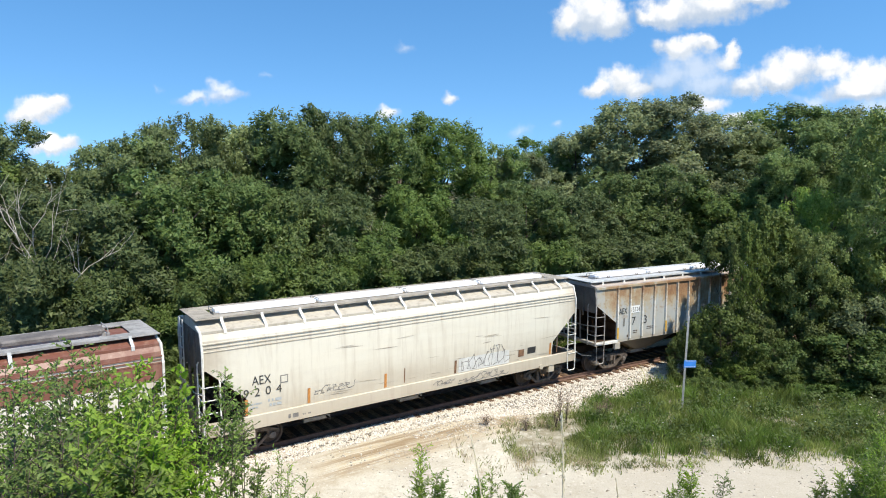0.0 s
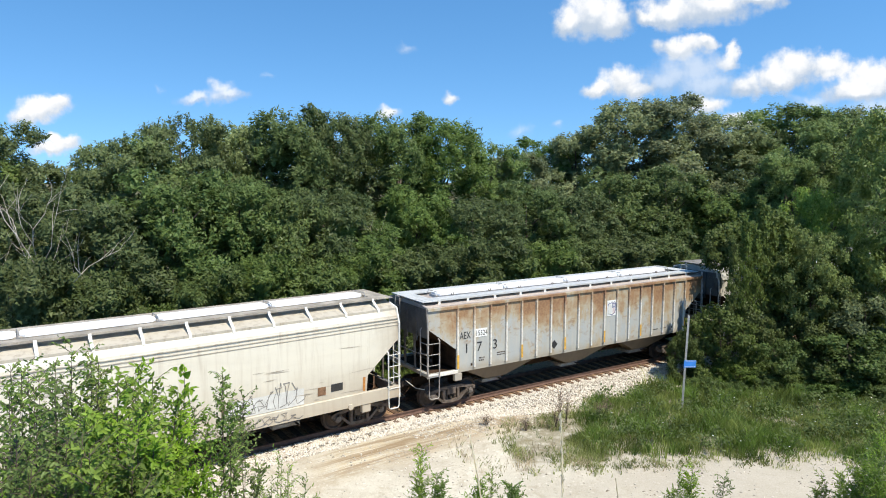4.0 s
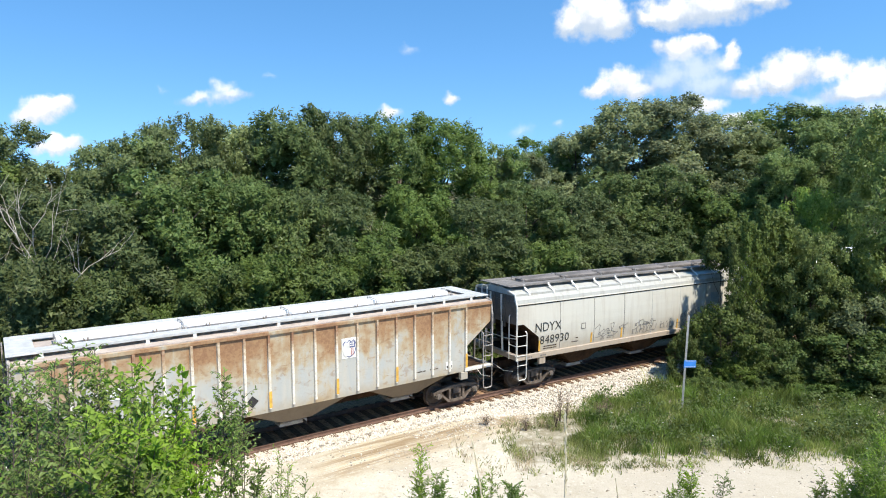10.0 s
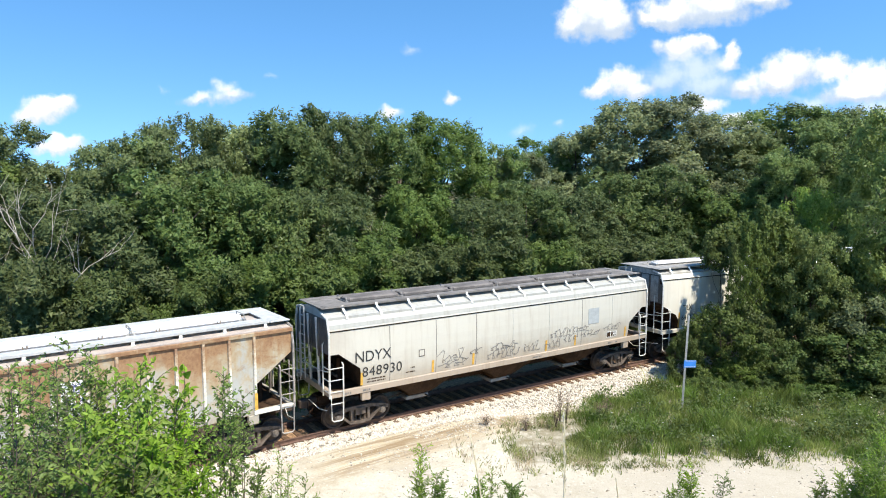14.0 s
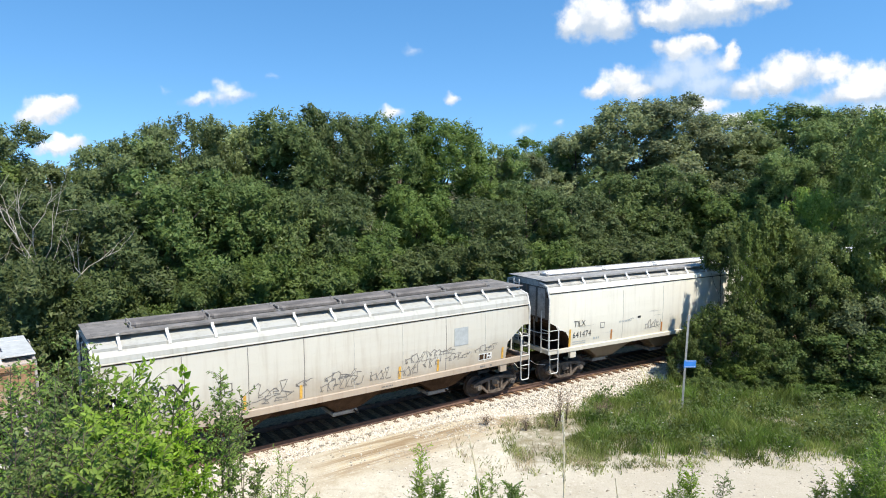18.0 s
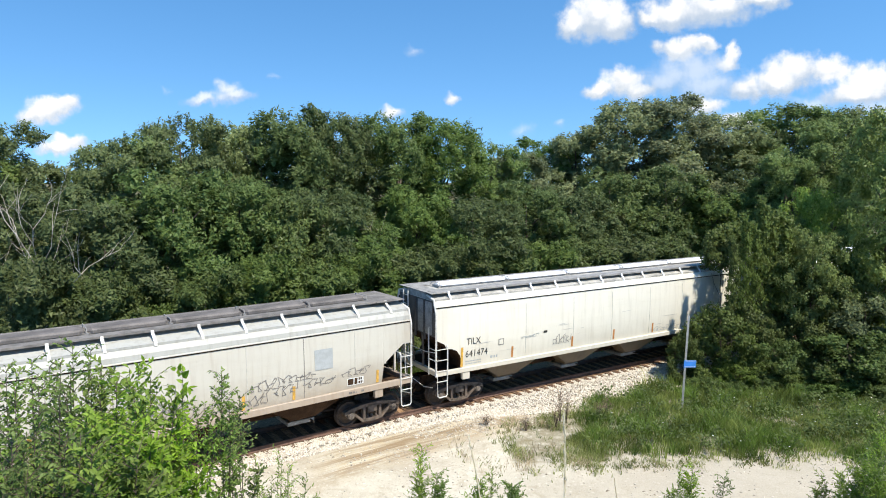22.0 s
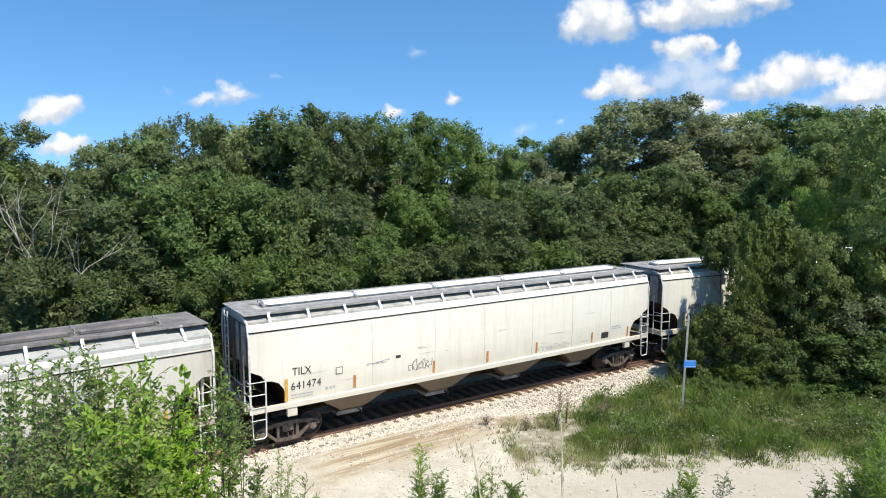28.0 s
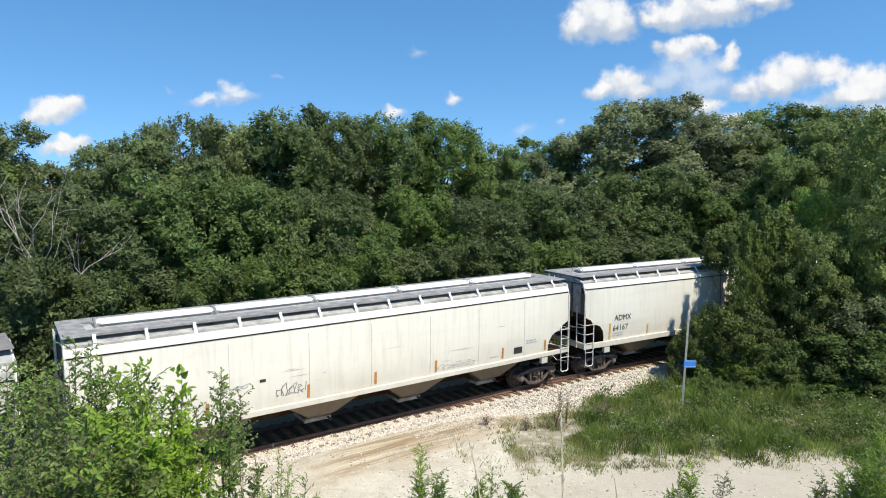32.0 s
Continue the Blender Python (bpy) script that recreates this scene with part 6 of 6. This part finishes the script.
def sapling(name, x, y, top, seed, stems, spread, leaf_len, leaf_w, material, label, category, group, twigs=16, per=7, droop=0.25, bare=0.35, bark=None):
    """Several thin stems with side twigs and leaves along them."""
    rng = np.random.default_rng(seed)
    z0 = ground_z(x, y) - 0.05
    ob = new(name)
    ob.matrix_world = pose(x, y, z0)
    tagged(ob, label, category, group)
    h = top - z0
    at, dirs = [], []
    for k in range(stems):
        a = rng.uniform(0, 6.28)
        r = spread * (0.0 if k == 0 else rng.uniform(0.4, 1.0))
        hh = h * (1.0 if k == 0 else rng.uniform(0.62, 0.95))
        line = [np.array([r * f ** 1.3 * math.cos(a) + 0.03 * math.sin(7 * f + k), r * f ** 1.3 * math.sin(a), hh * f]) for f in np.linspace(0, 1, 7)]
        bm = tube(bmesh.new(), line, 0.014, 5, 0.003)
        for j in range(twigs):
            f = bare + (1 - bare) * (j + rng.random()) / twigs
            i0 = min(int(f * 6), 5)
            p = line[i0] + (line[i0 + 1] - line[i0]) * (f * 6 - i0)
            b = rng.uniform(0, 6.28)
            tl = rng.uniform(0.15, 0.42) * (1.25 - 0.7 * f) * (1 + spread)
            td = np.array([math.cos(b), math.sin(b), 0.75])
            e = p + td / np.linalg.norm(td) * tl
            tube(bm, [p, (p + e) / 2 + np.array([0, 0, 0.02]), e], 0.005, 4, 0.002)
            for q in range(per):
                g = (q + 0.6) / per
                at.append(p + (e - p) * g)
                s = rng.normal(0, 1, 3)
                dirs.append(td * 0.6 + s / np.linalg.norm(s) * 0.9 + np.array([0, 0, -droop]))
        for q in range(8):
            g = 0.86 + 0.14 * q / 7
            at.append(line[5] + (line[6] - line[5]) * ((g - 0.8333) / 0.1667))
            c = q * 2.4
            dirs.append(np.array([math.cos(c), math.sin(c), 0.9]))
        part("stem", bm, bark or BARK, ob)
    at, dirs = np.array(at), np.array(dirs)
    nor = rng.normal(0, 0.55, at.shape) + np.array([0.15, -0.6, 0.75])
    v, f = blade_leaves(rng, at, dirs, nor, leaf_len, leaf_w)
    me = raw_mesh("leaves", v, f)
    me.materials.append(material)
    new("leaves", me).parent = ob
    return ob


# plants on the bank: place and height of the tip
BRIGHT_SAPLINGS = [(-4.38, 8.0, 6.63), (-3.76, 7.2, 6.64), (-3.55, 7.6, 6.56), (-3.36, 7.0, 6.50), (-3.38, 7.9, 6.10), (-3.32, 5.8, 6.41), (-3.00, 6.0, 6.29), (-3.68, 6.4, 6.60), (-3.16, 6.4, 6.48), (-3.42, 6.9, 6.05), (-4.05, 8.3, 6.50), (-3.9, 7.7, 6.45)]
OLIVE_SAPLINGS = [(-3.50, 9.2, 5.45), (-3.62, 9.1, 5.65), (-3.32, 9.4, 6.05), (-3.21, 9.9, 5.51), (-5.29, 7.6, 6.70), (-5.42, 8.2, 6.59), (-4.80, 7.8, 6.69), (-4.90, 8.3, 6.82), (-4.60, 8.2, 6.74), (-3.71, 10.5, 5.52), (-4.16, 6.0, 6.55), (-3.61, 5.9, 6.50), (-5.40, 8.4, 6.36), (-4.97, 7.2, 6.54), (-4.45, 7.4, 6.47), (-5.29, 7.8, 6.59), (-5.02, 8.0, 6.57), (-4.53, 7.6, 6.65), (-4.50, 7.9, 6.51), (-4.70, 7.2, 6.59), (-4.33, 7.0, 6.54), (-4.33, 6.6, 6.46)]
BROAD_SAPLINGS = [(-4.17, 8.4, 6.44), (-3.66, 8.8, 6.34)]
FOOT_WEEDS = [(-3.63, 10.5, 4.00), (-3.27, 10.9, 3.95), (-3.12, 11.2, 3.60), (-3.38, 10.0, 3.95), (-2.90, 11.6, 3.62), (-3.05, 10.0, 4.44), (-2.93, 11.0, 4.14), (-2.12, 9.5, 4.45), (-0.43, 12.0, 3.82), (-0.13, 12.0, 3.28), (0.91, 11.5, 3.47), (0.62, 11.0, 3.62), (1.22, 11.0, 3.54), (4.84, 12.0, 3.46), (4.39, 11.5, 3.38), (5.25, 11.5, 3.43), (7.38, 12.0, 3.19), (8.08, 12.5, 3.06), (7.88, 11.5, 3.93), (7.79, 11.0, 4.46), (7.41, 10.5, 4.06), (8.25, 12.0, 4.05), (7.71, 11.5, 3.80), (8.17, 11.5, 4.63), (7.71, 10.8, 4.23), (7.52, 11.0, 3.62), (7.36, 11.2, 3.36)]
DEAD_WEEDS = [(4.62, 24.6, 0.82), (4.83, 24.4, 0.61), (1.67, 23.6, 0.05), (3.14, 23.4, 0.10), (6.19, 24.6, 0.27), (6.58, 25.0, 0.29), (4.33, 23.8, 0.48)]


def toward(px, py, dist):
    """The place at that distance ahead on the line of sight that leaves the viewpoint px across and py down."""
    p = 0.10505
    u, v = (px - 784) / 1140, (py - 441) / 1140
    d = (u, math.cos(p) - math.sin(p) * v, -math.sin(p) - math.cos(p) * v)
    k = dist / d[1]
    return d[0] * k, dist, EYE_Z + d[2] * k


SWAYING = []


def bank_plants():
    for i, (x, y, z) in enumerate(BRIGHT_SAPLINGS):
        SWAYING.append(sapling("sapling", x, y, z, 100 + i, 5, 0.28, 0.074, 0.43, LEAF_N, "bright green leafy sapling on the bank", "sapling", "saplings on the bank", 40, 10, 0.25, 0.62 if x > -3.45 and y > 6.8 else 0.35))
    for i, (x, y, z) in enumerate(OLIVE_SAPLINGS):
        near = y < 9
        SWAYING.append(sapling("sapling", x, y, z, 140 + i, 4 if near else 3, 0.26, 0.058, 0.46, LEAF_O, "olive-green sapling with small narrow leaves", "sapling", "saplings on the bank", 38 if near else 24, 10, 0.25, 0.35 if near else 0.74))
    for i, (x, y, z) in enumerate(BROAD_SAPLINGS):
        SWAYING.append(sapling("sapling", x, y, z, 180 + i, 2, 0.22, 0.135, 0.60, LEAF_N, "sapling with broad bright leaves at its tip", "sapling", "saplings on the bank", 13, 5, 0.5))
    for i, (x, y, z) in enumerate(FOOT_WEEDS):
        sapling("tall_weed", x, y, z, 200 + i, 4, 0.14, 0.066, 0.26, LEAF_N if i % 3 else LEAF_O, "tall narrow-leaved weed at the foot of the bank", "weed", "weeds at the foot of the bank", 36 if i > 7 else 12, 11 if i > 7 else 5, 0.0, 0.35, GREENSTEM)
    for i, (x, y, z) in enumerate(DEAD_WEEDS):
        sapling("dead_weed", x, y, z, 300 + i, 5, 0.16, 0.035, 0.35, BROWNWEED, "dead brown weed standing at the edge of the ballast", "dead weed", "dead weeds", 10, 5, 0.0)


bank_plants()


def stalk(px0, py0, px1, py1, dist, seed, thick, label):
    """A dry stalk with a seed head."""
    rng = np.random.default_rng(seed)
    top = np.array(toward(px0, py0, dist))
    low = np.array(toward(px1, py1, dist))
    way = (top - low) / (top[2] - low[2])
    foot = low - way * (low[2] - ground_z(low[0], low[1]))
    ob = new("dry_stalk")
    ob.matrix_world = pose(*foot)
    tagged(ob, label, "dry stalk")
    h = top[2] - foot[2]
    part("stem", tube(bmesh.new(), [way * h * f + np.array([0.012 * math.sin(9 * f), 0, 0]) for f in np.linspace(0, 1, 9)], thick, 5, thick * 0.5), STRAWSTEM, ob)
    n = 110
    f = rng.uniform(0.55, 1.0, n)
    at = way[None] * (h * f)[:, None]
    d = rng.normal(0, 0.28, (n, 3)) + np.array([0, 0, 1.5])
    v, q = blade_leaves(rng, at, d, rng.normal(0, 0.4, (n, 3)) + np.array([0.5, -0.8, 0.3]), 0.02 + 2.4 * thick, 0.45)
    me = raw_mesh("seed_head", v, q)
    me.materials.append(STRAW)
    new("seed_head", me).parent = ob
    return ob


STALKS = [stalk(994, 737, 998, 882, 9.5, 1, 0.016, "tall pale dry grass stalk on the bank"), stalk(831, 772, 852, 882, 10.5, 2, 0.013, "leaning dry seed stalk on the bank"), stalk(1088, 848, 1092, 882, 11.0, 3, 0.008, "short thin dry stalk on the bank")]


# ---- clouds ----
CLOUDS = []


def cloud(puffs, shade, drift, seed, soft=0.32, thin=1.0, top=(0.86, 0.86, 0.86)):
    """One fair-weather cloud far off: a backdrop sheet, clear outside its puffs; puffs: centre and half sizes as seen from the viewpoint."""
    shade = tuple(0.74 * c for c in shade)
    D = 950.0 + 9.0 * len(CLOUDS)
    k = D / 1140.0
    cx = sum(p[0] for p in puffs) / len(puffs)
    cy = sum(p[1] for p in puffs) / len(puffs)
    x0, x1 = min(p[0] - 1.7 * p[2] for p in puffs), max(p[0] + 1.7 * p[2] for p in puffs)
    y0, y1 = min(p[1] - 1.9 * p[3] for p in puffs), max(p[1] + 1.9 * p[3] for p in puffs)
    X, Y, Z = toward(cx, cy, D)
    bm = bmesh.new()
    bm.faces.new([bm.verts.new(((a - cx) * k, 0, (cy - b) * k)) for a, b in ((x0, y1), (x1, y1), (x1, y0), (x0, y0))])
    m = Nodes("cloud_white")
    v = m.coords()
    big = m.node("TexNoise", {"Vector": v, "Scale": 0.022, "Detail": 4.0, "Roughness": 0.55})
    off = m.node("VectorMath", [big.outputs["Color"], (0.5, 0.5, 0.5)], operation="SUBTRACT").outputs[0]
    warp = m.node("VectorMath", [off, (42.0, 42.0, 42.0)], operation="MULTIPLY").outputs[0]
    p = m.node("VectorMath", [v, warp], operation="ADD").outputs[0]
    field = base = None
    for a, b, rx, ry in puffs:
        rel = m.node("VectorMath", [p, ((a - cx) * k, 0, (cy - b) * k)], operation="SUBTRACT").outputs[0]
        rel = m.node("VectorMath", [rel, (1 / (rx * k), 0, 1 / (ry * k))], operation="MULTIPLY").outputs[0]
        ln = m.math("SUBTRACT", 1.0, m.node("VectorMath", [rel], operation="LENGTH").outputs["Value"])
        z = m.math("ADD", m.math("MULTIPLY", m.node("SeparateXYZ", [rel]).outputs[2], 0.9), ln)
        field = ln if field is None else m.math("SMOOTH_MAX", field, ln, 0.35)
        base = z if base is None else m.math("SMOOTH_MAX", base, z, 0.35)
    n4 = m.node("Mapping", {"Vector": v, "Location": (seed * 37.0, 0, 0)}).outputs[0]
    fine = m.noise(n4, 0.045, 6, 0.55)
    alpha = m.ramp(m.math("ADD", field, m.math("MULTIPLY", m.math("SUBTRACT", fine, 0.5), 1.0)), -0.12, soft + 0.25, 0.0, thin)
    lit = m.ramp(m.math("ADD", base, m.math("MULTIPLY", m.math("SUBTRACT", fine, 0.5), 0.9)), 0.15, 1.1)
    col = m.mix(lit, shade, top)
    em = m.node("Emission", {"Color": col, "Strength": 1.0})
    clear = m.node("BsdfTransparent")
    mix = m.node("MixShader", (alpha, clear.outputs[0], em.outputs[0]))
    m.tree.links.new(mix.outputs[0], m.out.inputs[0])
    ob = part("cloud", bm, m.mat)
    ob.matrix_world = pose(X, Y, Z)
    tagged(ob, "white fair-weather cloud drifting slowly in the blue sky", "cloud", "clouds", "structure")
    CLOUDS.append((ob, (X, Y, Z), (drift[0] * k, drift[1] * k)))


GREY = (0.60, 0.71, 0.86)
cloud([(66, 194, 50, 22), (92, 182, 40, 20), (45, 205, 36, 14)], (0.80, 0.86, 0.94), (27, 1), 1)
cloud([(110, 252, 42, 17), (85, 264, 40, 12)], (0.80, 0.86, 0.94), (20, 0), 2)
cloud([(386, 156, 26, 20), (400, 166, 44, 12), (348, 174, 44, 11)], (0.70, 0.78, 0.90), (20, 3), 3, 0.6, 0.8, (0.82, 0.84, 0.87))
cloud([(716, 86, 20, 9)], (0.75, 0.83, 0.93), (22, 8), 4, 0.9, 0.32)
cloud([(684, 200, 24, 11)], (0.82, 0.88, 0.95), (10, 0), 5, 0.5, 0.9)
cloud([(797, 175, 16, 10)], (0.82, 0.88, 0.95), (6, 1), 6, 0.5, 0.9)
cloud([(922, 234, 26, 12), (985, 222, 14, 8)], (0.72, 0.80, 0.90), (6, -3), 7, 0.9, 0.32)
cloud([(475, 135, 12, 7), (280, 158, 10, 6)], (0.72, 0.80, 0.90), (20, 3), 8, 0.9, 0.18)
cloud([(1050, 22, 66, 44), (1080, 36, 44, 32), (1010, 40, 34, 26)], GREY, (12, 6), 9)
cloud([(1190, 22, 62, 32), (1262, 12, 80, 30), (1340, -2, 60, 20), (1150, 30, 30, 14)], GREY, (6, 3), 10)
cloud([(1235, 122, 85, 36), (1185, 140, 70, 28), (1255, 150, 80, 30)], (0.52, 0.68, 0.90), (-1, 2), 11, 0.6, 0.7, (0.66, 0.72, 0.80))
cloud([(1205, 84, 52, 19), (1245, 78, 32, 16), (1296, 90, 15, 22), (1290, 108, 22, 12)], (0.74, 0.82, 0.92), (-1, 2), 16)
cloud([(1100, 142, 46, 26), (1062, 158, 36, 14), (1128, 158, 34, 16)], (0.72, 0.80, 0.90), (4, 3), 12)
cloud([(1404, 122, 66, 36), (1470, 118, 60, 28), (1540, 138, 70, 38), (1326, 154, 34, 20), (1380, 140, 60, 24), (1520, 160, 70, 22)], GREY, (-2, 9), 13)
cloud([(1246, 186, 50, 19), (1312, 212, 40, 14), (1180, 196, 40, 12)], (0.80, 0.86, 0.94), (-6, 1), 14)
cloud([(1560, 190, 90, 26), (1440, 180, 60, 14)], (0.66, 0.75, 0.88), (0, 5), 15, 0.8, 0.5)


# ---- the marker post ----
def marker_post():
    x, y = 9.75, 25.5
    z = ground_z(x, y)
    post = new("marker_post")
    post.matrix_world = pose(x, y, z, 0, 2.0, 8)
    tagged(post, "slim galvanised marker post with a small blue plate", "sign post")
    bm = bmesh.new()
    loft(bm, [[(-0.045, -0.02, a), (-0.02, -0.02, a), (-0.014, 0.03, a), (0.014, 0.03, a), (0.02, -0.02, a), (0.045, -0.02, a), (0.045, -0.029, a), (-0.045, -0.029, a)] for a in (-0.3, 4.1)])
    part("post", bm, GALV, post)
    plate = part("sign_plate", box(bmesh.new(), -0.06, 0.46, -0.036, -0.030, 1.94, 2.24, 0.0), SIGNBLUE, post, "blue sign plate with faint white edge")
    part("plate_border", box(box(bmesh.new(), -0.04, 0.44, -0.039, -0.0365, 2.205, 2.22), -0.04, 0.44, -0.039, -0.0365, 1.96, 1.975), LABELWHITE, plate)


marker_post()
motions()
